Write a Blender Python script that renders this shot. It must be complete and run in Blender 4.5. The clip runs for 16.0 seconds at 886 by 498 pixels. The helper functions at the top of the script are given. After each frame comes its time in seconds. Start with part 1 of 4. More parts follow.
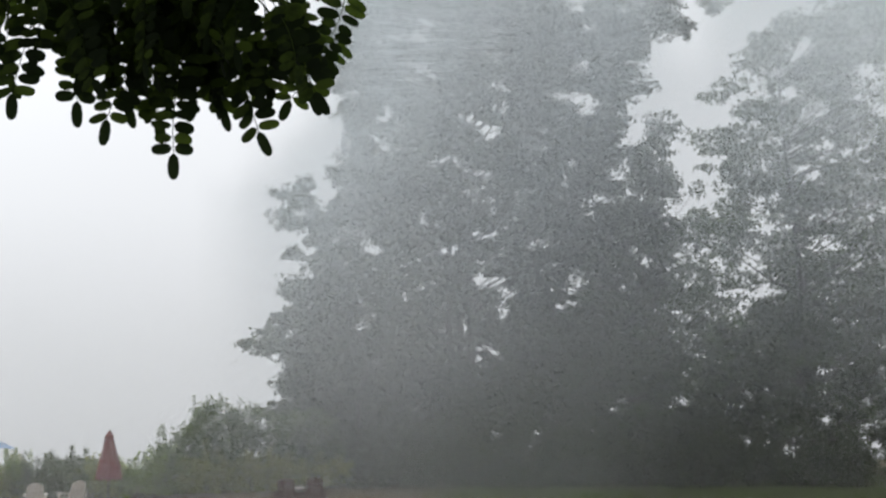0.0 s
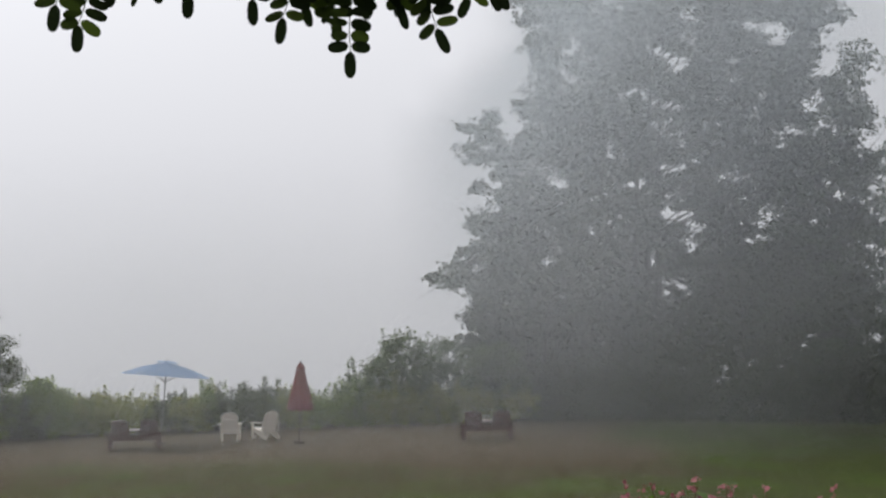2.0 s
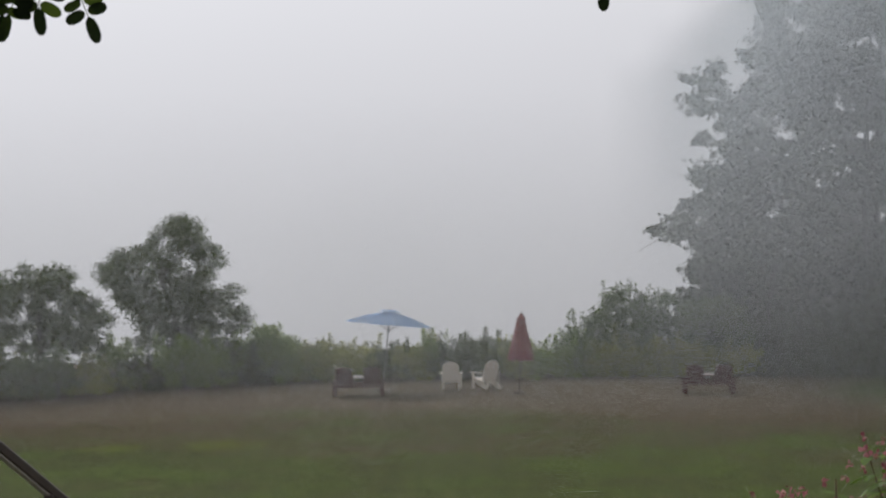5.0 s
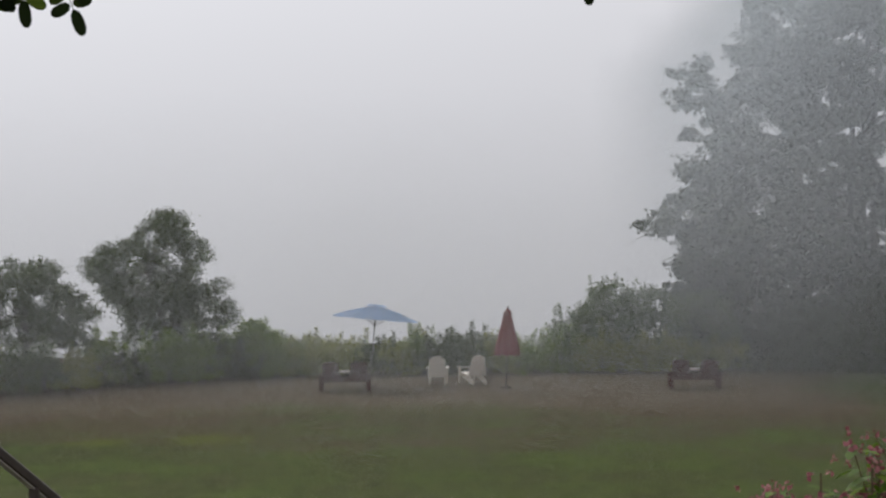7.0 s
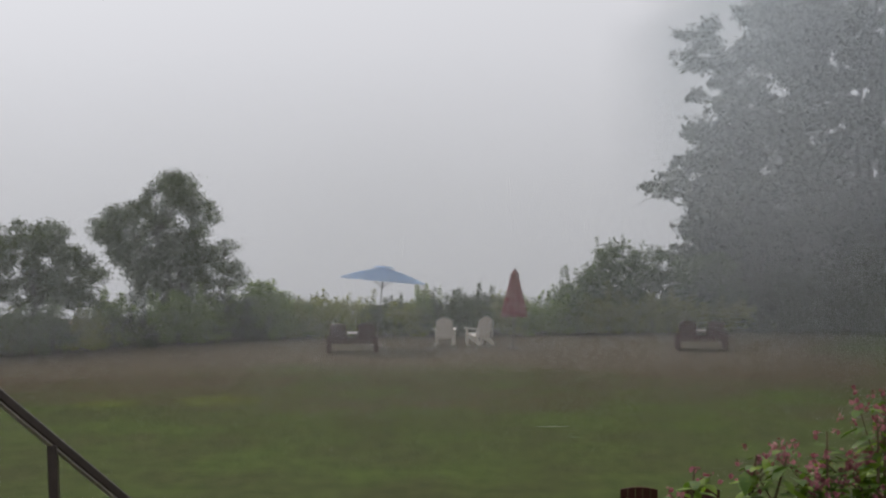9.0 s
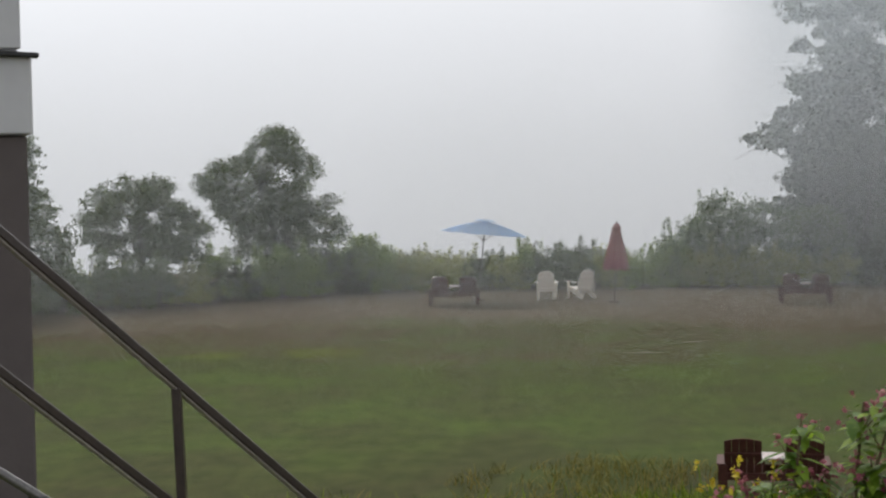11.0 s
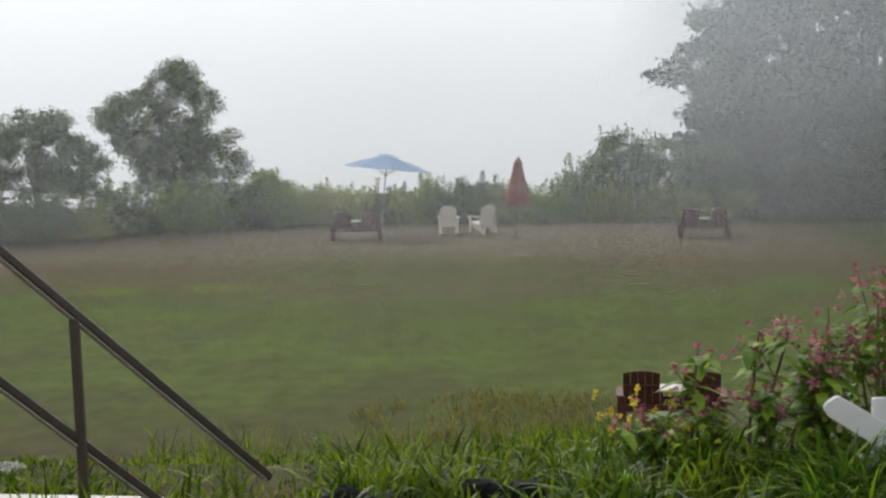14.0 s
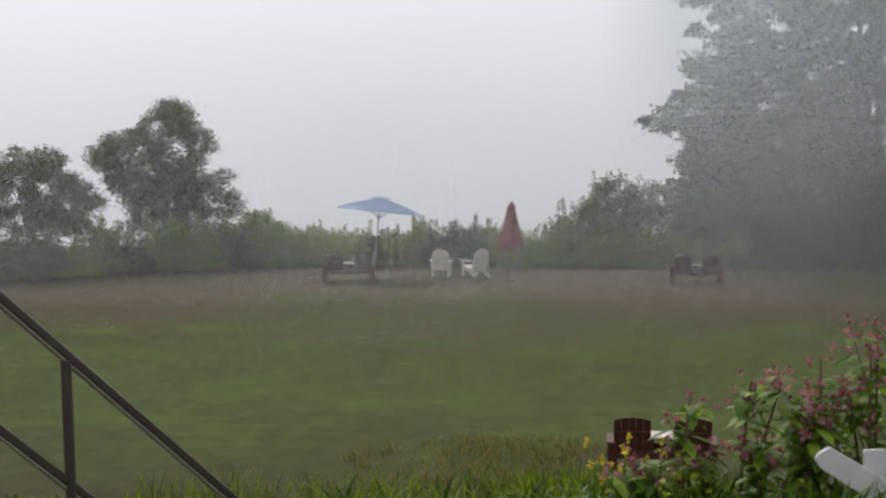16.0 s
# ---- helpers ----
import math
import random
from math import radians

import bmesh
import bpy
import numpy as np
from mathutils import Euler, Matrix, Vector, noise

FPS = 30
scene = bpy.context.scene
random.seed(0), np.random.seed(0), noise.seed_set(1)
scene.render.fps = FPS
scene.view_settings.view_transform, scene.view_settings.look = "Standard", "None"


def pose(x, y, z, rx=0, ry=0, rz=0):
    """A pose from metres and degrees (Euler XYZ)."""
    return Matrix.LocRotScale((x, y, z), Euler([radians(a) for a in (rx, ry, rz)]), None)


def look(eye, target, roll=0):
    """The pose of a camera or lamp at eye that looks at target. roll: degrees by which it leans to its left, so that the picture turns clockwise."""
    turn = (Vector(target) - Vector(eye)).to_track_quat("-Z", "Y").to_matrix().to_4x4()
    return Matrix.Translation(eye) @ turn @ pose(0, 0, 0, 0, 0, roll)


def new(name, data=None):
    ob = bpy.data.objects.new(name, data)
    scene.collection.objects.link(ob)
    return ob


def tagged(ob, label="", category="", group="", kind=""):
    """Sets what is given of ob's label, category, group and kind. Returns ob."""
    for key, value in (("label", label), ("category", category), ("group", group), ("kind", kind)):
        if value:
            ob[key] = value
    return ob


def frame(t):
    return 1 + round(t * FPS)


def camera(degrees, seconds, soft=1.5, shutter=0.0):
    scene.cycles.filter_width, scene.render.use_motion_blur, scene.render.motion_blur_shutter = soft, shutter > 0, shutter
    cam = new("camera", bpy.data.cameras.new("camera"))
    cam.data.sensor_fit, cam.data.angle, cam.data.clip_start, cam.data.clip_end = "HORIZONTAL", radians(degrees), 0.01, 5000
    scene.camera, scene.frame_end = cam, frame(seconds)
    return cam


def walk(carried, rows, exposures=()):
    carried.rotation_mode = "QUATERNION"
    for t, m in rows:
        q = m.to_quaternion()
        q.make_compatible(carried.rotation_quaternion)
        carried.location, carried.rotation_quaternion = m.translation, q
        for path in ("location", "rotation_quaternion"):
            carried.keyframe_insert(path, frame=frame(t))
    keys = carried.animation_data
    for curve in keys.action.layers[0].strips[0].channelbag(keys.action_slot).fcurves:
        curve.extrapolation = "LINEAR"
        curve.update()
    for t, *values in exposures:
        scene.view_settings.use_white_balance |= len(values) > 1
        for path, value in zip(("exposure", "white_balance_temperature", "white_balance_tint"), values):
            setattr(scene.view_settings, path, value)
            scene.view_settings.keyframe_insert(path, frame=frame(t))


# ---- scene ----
# ---- camera ----
PATH = [
    (0, 0.066, 0.072, 4.819, 93.621, 1.292, -13.603),
    (0.5, 0.091, 0.036, 4.793, 92.968, 1.133, -11.437),
    (1, 0.116, -0.000, 4.766, 91.598, 1.371, -10.158),
    (1.5, 0.103, 0.080, 4.765, 91.615, 1.149, -9.561),
    (2, 0.091, 0.161, 4.763, 91.525, 1.119, -7.141),
    (2.5, 0.060, 0.185, 4.751, 90.696, 0.972, 1.262),
    (3, 0.029, 0.210, 4.739, 90.485, 0.734, 1.163),
    (3.5, 0.031, 0.200, 4.738, 90.264, 0.767, 1.014),
    (4, 0.034, 0.191, 4.737, 90.255, 0.550, 1.111),
    (4.5, 0.036, 0.181, 4.736, 90.127, 0.651, 0.714),
    (7, 0.040, 0.176, 4.733, 89.798, 0.520, -0.010),
    (7.5, 0.040, 0.176, 4.733, 89.809, 0.698, -0.096),
    (8, 0.040, 0.176, 4.733, 89.352, 0.608, -0.002),
    (10.5, -0.007, -0.000, 4.721, 87.876, 0.755, 2.243),
    (11, -0.008, -0.000, 4.715, 86.922, 0.885, 3.686),
    (11.5, 0.003, 0.000, 4.681, 83.464, 1.442, 3.311),
    (12, -0.001, 0.000, 4.680, 81.671, 1.124, 0.147),
    (12.5, -0.009, -0.000, 4.695, 83.202, 1.044, 0.525),
    (13, -0.004, -0.000, 4.692, 84.336, 1.005, 0.601),
    (13.5, -0.002, -0.000, 4.692, 84.521, 0.777, 0.320),
    (14, -0.003, 0.000, 4.695, 84.649, 0.634, 0.307),
    (14.5, -0.003, 0.000, 4.697, 85.069, 0.401, -0.033),
    (15, -0.009, 0.000, 4.700, 85.711, 0.140, -0.338),
    (15.5, -0.013, -0.000, 4.705, 86.347, -0.120, -0.185),
    (16, -0.008, 0.000, 4.706, 86.136, -0.183, 0.106),
]
cam = camera(30, 16.0, soft=2.4)
walk(cam, [(t, pose(*p)) for t, *p in PATH], [(0, 0.31, 6500, 9.0), (1.5, 0.16, 6500, 10.5), (2.5, -0.02, 6500, 12.5), (3.5, -0.1, 6500, 12.5), (8.2, -0.12, 6500, 12.5), (10.3, 0.03, 6500, 11), (11.0, 0.22, 6500, 10), (11.5, 0.34, 6500, 9), (12.0, 0.67, 6500, 9), (12.5, 0.90, 6500, 9), (13.0, 0.74, 6500, 9), (14.5, 0.48, 6500, 9.5), (16, 0.24, 6500, 11.5)])

# ---- light ----
SUN_FROM = Vector((-0.85, 2.9, 2.3)).normalized()
world = bpy.data.worlds.new("foggy_sky")
scene.world = world
world.use_nodes = True
wn, wl = world.node_tree.nodes, world.node_tree.links
wn.clear()
sky = wn.new("ShaderNodeTexSky")
sky.sky_type = "NISHITA"
sky.sun_disc = False
sky.sun_elevation = math.asin(SUN_FROM.z)
sky.sun_rotation = math.atan2(SUN_FROM.x, SUN_FROM.y)
sky.dust_density = 6.0
pale = wn.new("ShaderNodeHueSaturation")
pale.inputs["Saturation"].default_value = 0.22
bgd = wn.new("ShaderNodeBackground")
bgd.inputs["Strength"].default_value = 0.15
wout = wn.new("ShaderNodeOutputWorld")
wl.new(sky.outputs[0], pale.inputs["Color"])
wl.new(pale.outputs[0], bgd.inputs["Color"])
wl.new(bgd.outputs[0], wout.inputs["Surface"])

sun = new("sun", bpy.data.lights.new("sun", "SUN"))
sun.data.energy = 0.55
sun.data.angle = radians(34)
sun.data.color = (1.0, 0.95, 0.88)
sun.matrix_world = look(SUN_FROM * 60, (0, 0, 0))


# ---- materials ----
def material(name, colour, dark=None, rough=0.6, scale=20.0, bump=0.2, metal=0.0, leafy=0.0, island=0.0, fine=4.0, specular=0.5, spread=0.5):
    """Two scales of noise between two colours, with relief; leafy: share of light let through; island: variation from piece to piece."""
    m = bpy.data.materials.new(name)
    m.use_nodes = True
    nt = m.node_tree
    p, out = nt.nodes["Principled BSDF"], nt.nodes["Material Output"]
    dark = dark or tuple(0.6 * c for c in colour)
    geo = nt.nodes.new("ShaderNodeTexCoord")
    n1, n2 = nt.nodes.new("ShaderNodeTexNoise"), nt.nodes.new("ShaderNodeTexNoise")
    n1.inputs["Scale"].default_value, n2.inputs["Scale"].default_value = scale, scale * fine
    n1.inputs["Detail"].default_value, n2.inputs["Detail"].default_value = 4, 3
    add = nt.nodes.new("ShaderNodeMath")
    add.operation = "MULTIPLY_ADD"
    add.inputs[1].default_value = 0.5
    half = nt.nodes.new("ShaderNodeMath")
    half.operation = "MULTIPLY"
    half.inputs[1].default_value = 0.5
    for n in (n1, n2):
        nt.links.new(geo.outputs["Object"], n.inputs["Vector"])
    nt.links.new(n2.outputs[0], half.inputs[0])
    nt.links.new(n1.outputs[0], add.inputs[0])
    nt.links.new(half.outputs[0], add.inputs[2])
    value = add.outputs[0]
    if island:
        g = nt.nodes.new("ShaderNodeNewGeometry")
        v = nt.nodes.new("ShaderNodeMath")
        v.operation = "MULTIPLY_ADD"
        v.inputs[1].default_value = island
        sub = nt.nodes.new("ShaderNodeMath")
        sub.operation = "SUBTRACT"
        sub.inputs[1].default_value = island / 2
        nt.links.new(g.outputs["Random Per Island"], v.inputs[0])
        nt.links.new(value, v.inputs[2])
        nt.links.new(v.outputs[0], sub.inputs[0])
        value = sub.outputs[0]
    ramp = nt.nodes.new("ShaderNodeValToRGB")
    ramp.color_ramp.elements[0].position, ramp.color_ramp.elements[1].position = 0.5 - spread / 2, 0.5 + spread / 2
    ramp.color_ramp.elements[0].color, ramp.color_ramp.elements[1].color = (*dark, 1), (*colour, 1)
    nt.links.new(value, ramp.inputs[0])
    nt.links.new(ramp.outputs[0], p.inputs["Base Color"])
    p.inputs["Roughness"].default_value, p.inputs["Metallic"].default_value = rough, metal
    p.inputs["Specular IOR Level"].default_value = specular
    if bump:
        b = nt.nodes.new("ShaderNodeBump")
        b.inputs["Strength"].default_value, b.inputs["Distance"].default_value = bump, 0.02
        nt.links.new(n2.outputs[0], b.inputs["Height"])
        nt.links.new(b.outputs[0], p.inputs["Normal"])
    if leafy:
        tr, mix = nt.nodes.new("ShaderNodeBsdfTranslucent"), nt.nodes.new("ShaderNodeMixShader")
        mix.inputs[0].default_value = leafy
        nt.links.new(ramp.outputs[0], tr.inputs["Color"])
        nt.links.new(p.outputs[0], mix.inputs[1])
        nt.links.new(tr.outputs[0], mix.inputs[2])
        nt.links.new(mix.outputs[0], out.inputs["Surface"])
    return m


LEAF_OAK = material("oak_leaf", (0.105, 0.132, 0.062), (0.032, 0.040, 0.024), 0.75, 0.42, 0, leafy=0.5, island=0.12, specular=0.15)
LEAF_ASH = material("ash_leaf", (0.13, 0.18, 0.065), (0.045, 0.066, 0.027), 0.7, 0.42, 0, leafy=0.45, island=0.2, specular=0.15)
LEAF_SHRUB = material("shrub_leaf", (0.27, 0.37, 0.055), (0.14, 0.20, 0.03), 0.7, 0.5, 0, leafy=0.4, island=0.6, specular=0.15)
LEAF_BUSH = material("bush_leaf", (0.17, 0.24, 0.06), (0.07, 0.105, 0.028), 0.7, 0.7, 0, leafy=0.4, island=0.35, specular=0.15)
LEAF_SILVER = material("willow_leaf", (0.20, 0.26, 0.10), (0.10, 0.14, 0.05), 0.7, 0.5, 0, leafy=0.4, island=0.6, specular=0.15)
LEAF_MAPLE = material("maple_leaf", (0.098, 0.137, 0.034), (0.05, 0.066, 0.018), 0.7, 0.5, 0, leafy=0.45, island=0.4, specular=0.15)
LEAF_WEED = material("weed_leaf", (0.40, 0.42, 0.08), (0.20, 0.22, 0.04), 0.7, 0.5, 0, leafy=0.4, island=0.6, specular=0.15)
# darkened in colour for shade from a house behind that isn't built
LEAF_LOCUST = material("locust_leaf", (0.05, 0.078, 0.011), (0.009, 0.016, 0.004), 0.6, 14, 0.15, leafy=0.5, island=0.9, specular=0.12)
BARK = material("grey_bark", (0.12, 0.105, 0.09), (0.05, 0.043, 0.037), 0.9, 3, 0.8)
GRASS = material("bank_grass", (0.20, 0.28, 0.010), (0.032, 0.068, 0.004), 0.5, 6, 0, leafy=0.5, island=0.9, specular=0.1)
STRAW = material("dry_grass", (0.27, 0.22, 0.06), (0.09, 0.10, 0.018), 0.8, 5, 0, leafy=0.3, island=0.9, specular=0.08)
LILY = material("daylily_leaf", (0.15, 0.26, 0.012), (0.03, 0.075, 0.005), 0.42, 6, 0, leafy=0.4, island=0.9, specular=0.15)
HERB = material("herb_leaf", (0.25, 0.38, 0.035), (0.08, 0.16, 0.015), 0.55, 12, 0.1, leafy=0.4, island=0.7, specular=0.2)
STEM = material("reddish_stem", (0.16, 0.10, 0.05), (0.09, 0.07, 0.03), 0.6, 30, 0.1)
PINK = material("pink_petal", (0.54, 0.21, 0.25), (0.28, 0.07, 0.10), 0.6, 40, 0, leafy=0.3, island=0.9)
YELLOW = material("yellow_petal", (0.78, 0.66, 0.05), (0.55, 0.38, 0.02), 0.6, 40, 0, leafy=0.3, island=0.5)
UMBEL = material("white_floret", (0.75, 0.75, 0.68), (0.5, 0.52, 0.42), 0.7, 60, 0, leafy=0.2, island=0.5)
RED_PAINT = material("dark_red_paint", (0.105, 0.025, 0.025), (0.05, 0.014, 0.014), 0.14, 6, 0.02, spread=0.7)
BROWN_PAINT = material("red_brown_paint", (0.125, 0.048, 0.038), (0.06, 0.026, 0.022), 0.55, 6, 0.04, spread=0.7, specular=0.12)
PALE_SLAT = material("pale_slat", (0.70, 0.62, 0.58), (0.50, 0.40, 0.37), 0.35, 6, 0.06, spread=0.8)
WHITE_PAINT = material("white_paint", (0.74, 0.74, 0.74), (0.58, 0.58, 0.58), 0.3, 5, 0.03, spread=0.8)
CREAM_PAINT = material("cream_paint", (0.82, 0.77, 0.68), (0.66, 0.60, 0.52), 0.25, 5, 0.03, spread=0.8)
BLUE_CLOTH = material("blue_canvas", (0.62, 0.78, 0.97), (0.54, 0.71, 0.93), 0.8, 3, 0.1, leafy=0.35, spread=0.8)
RED_CLOTH = material("red_canvas", (0.30, 0.03, 0.035), (0.17, 0.018, 0.022), 0.85, 4, 0.2, leafy=0.15, spread=0.8)
POLE = material("umbrella_pole", (0.30, 0.29, 0.27), (0.18, 0.17, 0.16), 0.4, 20, 0.05)
WOOD_POLE = material("dark_pole", (0.09, 0.06, 0.045), (0.05, 0.035, 0.03), 0.5, 20, 0.1)
RAIL_BROWN = material("brown_metal", (0.066, 0.047, 0.039), (0.038, 0.028, 0.024), 0.36, 12, 0.06, specular=0.6)
# pale colour for the light caught along the lower edge of the rail bars
EDGE_HIGHLIGHT = material("edge_highlight", (0.46, 0.42, 0.38), (0.26, 0.23, 0.21), 0.45, 14, 0.05)
RAIL_GREY = material("galvanised_metal", (0.27, 0.26, 0.25), (0.16, 0.155, 0.15), 0.38, 25, 0.06, metal=0.7)
FOUNDATION = material("taupe_paint", (0.155, 0.13, 0.125), (0.11, 0.092, 0.088), 0.75, 2.5, 0.25, spread=0.9)
SIDING = material("white_trim_paint", (0.75, 0.75, 0.75), (0.60, 0.60, 0.61), 0.5, 3, 0.06, spread=0.9)
DARK_TRIM = material("dark_trim", (0.03, 0.03, 0.032), (0.015, 0.015, 0.016), 0.4, 10, 0.05)
ROOFING = material("grey_shingle", (0.12, 0.12, 0.12), (0.06, 0.06, 0.06), 0.9, 6, 0.3)
COPING = material("pale_concrete", (0.62, 0.60, 0.55), (0.42, 0.40, 0.36), 0.55, 9, 0.4)
# dark stone, taken near black to include the shaded hollows under the plants
ROCK = material("dark_rock", (0.022, 0.021, 0.019), (0.006, 0.006, 0.006), 0.9, 7, 0.7, specular=0.1)
SEA = material("lake_water", (0.20, 0.22, 0.23), (0.16, 0.18, 0.19), 0.25, 0.2, 0.1)
COVER = material("ground_cover_leaf", (0.38, 0.47, 0.04), (0.14, 0.21, 0.02), 0.5, 12, 0.1, leafy=0.4, island=0.8, specular=0.3)
MULCH = material("leaf_litter", (0.27, 0.14, 0.085), (0.06, 0.034, 0.022), 0.9, 20, 0.4, island=0.8)


for paint in (RED_PAINT,):
    gloss = paint.node_tree.nodes["Principled BSDF"]
    gloss.inputs["Coat Weight"].default_value, gloss.inputs["Coat Roughness"].default_value = 0.45, 0.08


def ground_material():
    """Dry brown turf over by the seats, greener turf closer by, bare soil on the bank."""
    m = bpy.data.materials.new("lawn_turf")
    m.use_nodes = True
    nt = m.node_tree
    N, L = nt.nodes.new, nt.links.new
    p = nt.nodes["Principled BSDF"]
    geo = N("ShaderNodeNewGeometry")
    sep = N("ShaderNodeSeparateXYZ")
    L(geo.outputs["Position"], sep.inputs[0])

    def noise_at(scale, detail=4, squash=1.0):
        mp = N("ShaderNodeMapping")
        mp.inputs["Scale"].default_value = (squash, 1, 1)
        t = N("ShaderNodeTexNoise")
        t.inputs["Scale"].default_value, t.inputs["Detail"].default_value = scale, detail
        L(geo.outputs["Position"], mp.inputs[0])
        L(mp.outputs[0], t.inputs["Vector"])
        return t.outputs[0]

    def calc(op, a, b):
        n = N("ShaderNodeMath")
        n.operation = op
        for k, v in enumerate((a, b)):
            if isinstance(v, (int, float)):
                n.inputs[k].default_value = v
            else:
                L(v, n.inputs[k])
        return n.outputs[0]

    def ramp(v, *stops):
        r = N("ShaderNodeValToRGB")
        while len(r.color_ramp.elements) < len(stops):
            r.color_ramp.elements.new(0.5)
        for e, (pos, col) in zip(r.color_ramp.elements, stops):
            e.position, e.color = pos, (*col, 1)
        L(v, r.inputs[0])
        return r.outputs[0]

    def mix(f, a, b):
        n = N("ShaderNodeMix")
        n.data_type = "RGBA"
        L(f, n.inputs["Factor"])
        L(a, n.inputs["A"])
        L(b, n.inputs["B"])
        return n.outputs["Result"]

    far = calc("MULTIPLY_ADD", sep.outputs["Y"], 1 / 19)
    far.node.inputs[2].default_value = -34 / 19
    broad, fine, grit = noise_at(0.12, 4, 0.8), noise_at(0.8, 6, 1.5), noise_at(1.7, 6, 1.6)
    dry = calc("ADD", calc("ADD", far, calc("MULTIPLY", calc("SUBTRACT", broad, 0.5), 1.9)), calc("MULTIPLY", calc("SUBTRACT", fine, 0.5), 0.8))
    green = mix(ramp(noise_at(0.32, 5, 1.3), (0.38, (0, 0, 0)), (0.78, (1, 1, 1))), ramp(grit, (0.22, (0.052, 0.063, 0.021)), (0.78, (0.085, 0.096, 0.034))), ramp(grit, (0.22, (0.058, 0.092, 0.018)), (0.78, (0.100, 0.146, 0.030))))
    brown = ramp(grit, (0.22, (0.078, 0.061, 0.039)), (0.78, (0.127, 0.101, 0.065)))
    foot = calc("MULTIPLY", calc("SUBTRACT", 27.0, sep.outputs["Y"]), 1 / 6)
    foot.node.use_clamp = True
    dry = calc("ADD", dry, calc("MULTIPLY", foot, 1.0))
    shade_side = calc("MULTIPLY", calc("SUBTRACT", sep.outputs["X"], 11.0), 1 / 4)
    shade_side.node.use_clamp = True
    dry = calc("SUBTRACT", dry, calc("MULTIPLY", shade_side, 1.0))
    lawn = mix(ramp(dry, (0.1, (0, 0, 0)), (0.75, (1, 1, 1))), green, brown)
    rough_turf = ramp(grit, (0.22, (0.038, 0.034, 0.015)), (0.78, (0.078, 0.070, 0.030)))
    lawn = mix(calc("MULTIPLY", foot, ramp(fine, (0.3, (0.55, 0.55, 0.55)), (0.7, (1.0, 1.0, 1.0)))), lawn, rough_turf)

    def patch(px, py, sx, sy):
        dx, dy = calc("MULTIPLY", calc("SUBTRACT", sep.outputs["X"], px), 1 / sx), calc("MULTIPLY", calc("SUBTRACT", sep.outputs["Y"], py), 1 / sy)
        r2 = calc("ADD", calc("MULTIPLY", dx, dx), calc("MULTIPLY", dy, dy))
        return ramp(calc("ADD", r2, calc("MULTIPLY", fine, 0.9)), (0.3, (0.85, 0.85, 0.85)), (1.1, (0, 0, 0)))

    mossy = ramp(grit, (0.22, (0.085, 0.105, 0.014)), (0.8, (0.14, 0.165, 0.024)))
    for px, py, sx, sy in ((-5.7, 40.5, 1.7, 1.9), (-8.3, 40.0, 1.3, 1.2)):
        lawn = mix(patch(px, py, sx, sy), lawn, mossy)
    soil = ramp(fine, (0.35, (0.04, 0.027, 0.018)), (0.65, (0.11, 0.066, 0.04)))
    near = calc("MULTIPLY_ADD", sep.outputs["Z"], 1.2)
    near.node.inputs[2].default_value = -2.0
    near.node.use_clamp = True
    strip = calc("SUBTRACT", sep.outputs["Y"], 3.2)
    strip.node.use_clamp = True
    crest = calc("MULTIPLY", calc("SUBTRACT", 6.9, sep.outputs["Y"]), 1.6)
    crest.node.use_clamp = True
    near = calc("MULTIPLY", calc("MULTIPLY", near, strip), crest)
    L(mix(near, lawn, soil), p.inputs["Base Color"])
    p.inputs["Roughness"].default_value = 0.85
    p.inputs["Specular IOR Level"].default_value = 0.04
    b = N("ShaderNodeBump")
    b.inputs["Strength"].default_value, b.inputs["Distance"].default_value = 0.6, 0.06
    L(calc("ADD", noise_at(30, 5), fine), b.inputs["Height"])
    L(b.outputs[0], p.inputs["Normal"])
    return m


def fog_material(name, tint):
    """Pale strips that stand in for fog, lit by sun and sky: they scatter light back and let a little through."""
    m = bpy.data.materials.new(name)
    m.use_nodes = True
    nt = m.node_tree
    nt.nodes.remove(nt.nodes["Principled BSDF"])
    a, b, x = nt.nodes.new("ShaderNodeBsdfDiffuse"), nt.nodes.new("ShaderNodeBsdfTranslucent"), nt.nodes.new("ShaderNodeMixShader")
    for n in (a, b):
        n.inputs["Color"].default_value = (*tint, 1)
    x.inputs[0].default_value = 0.12
    nt.links.new(a.outputs[0], x.inputs[1])
    nt.links.new(b.outputs[0], x.inputs[2])
    nt.links.new(x.outputs[0], nt.nodes["Material Output"].inputs["Surface"])
    return m


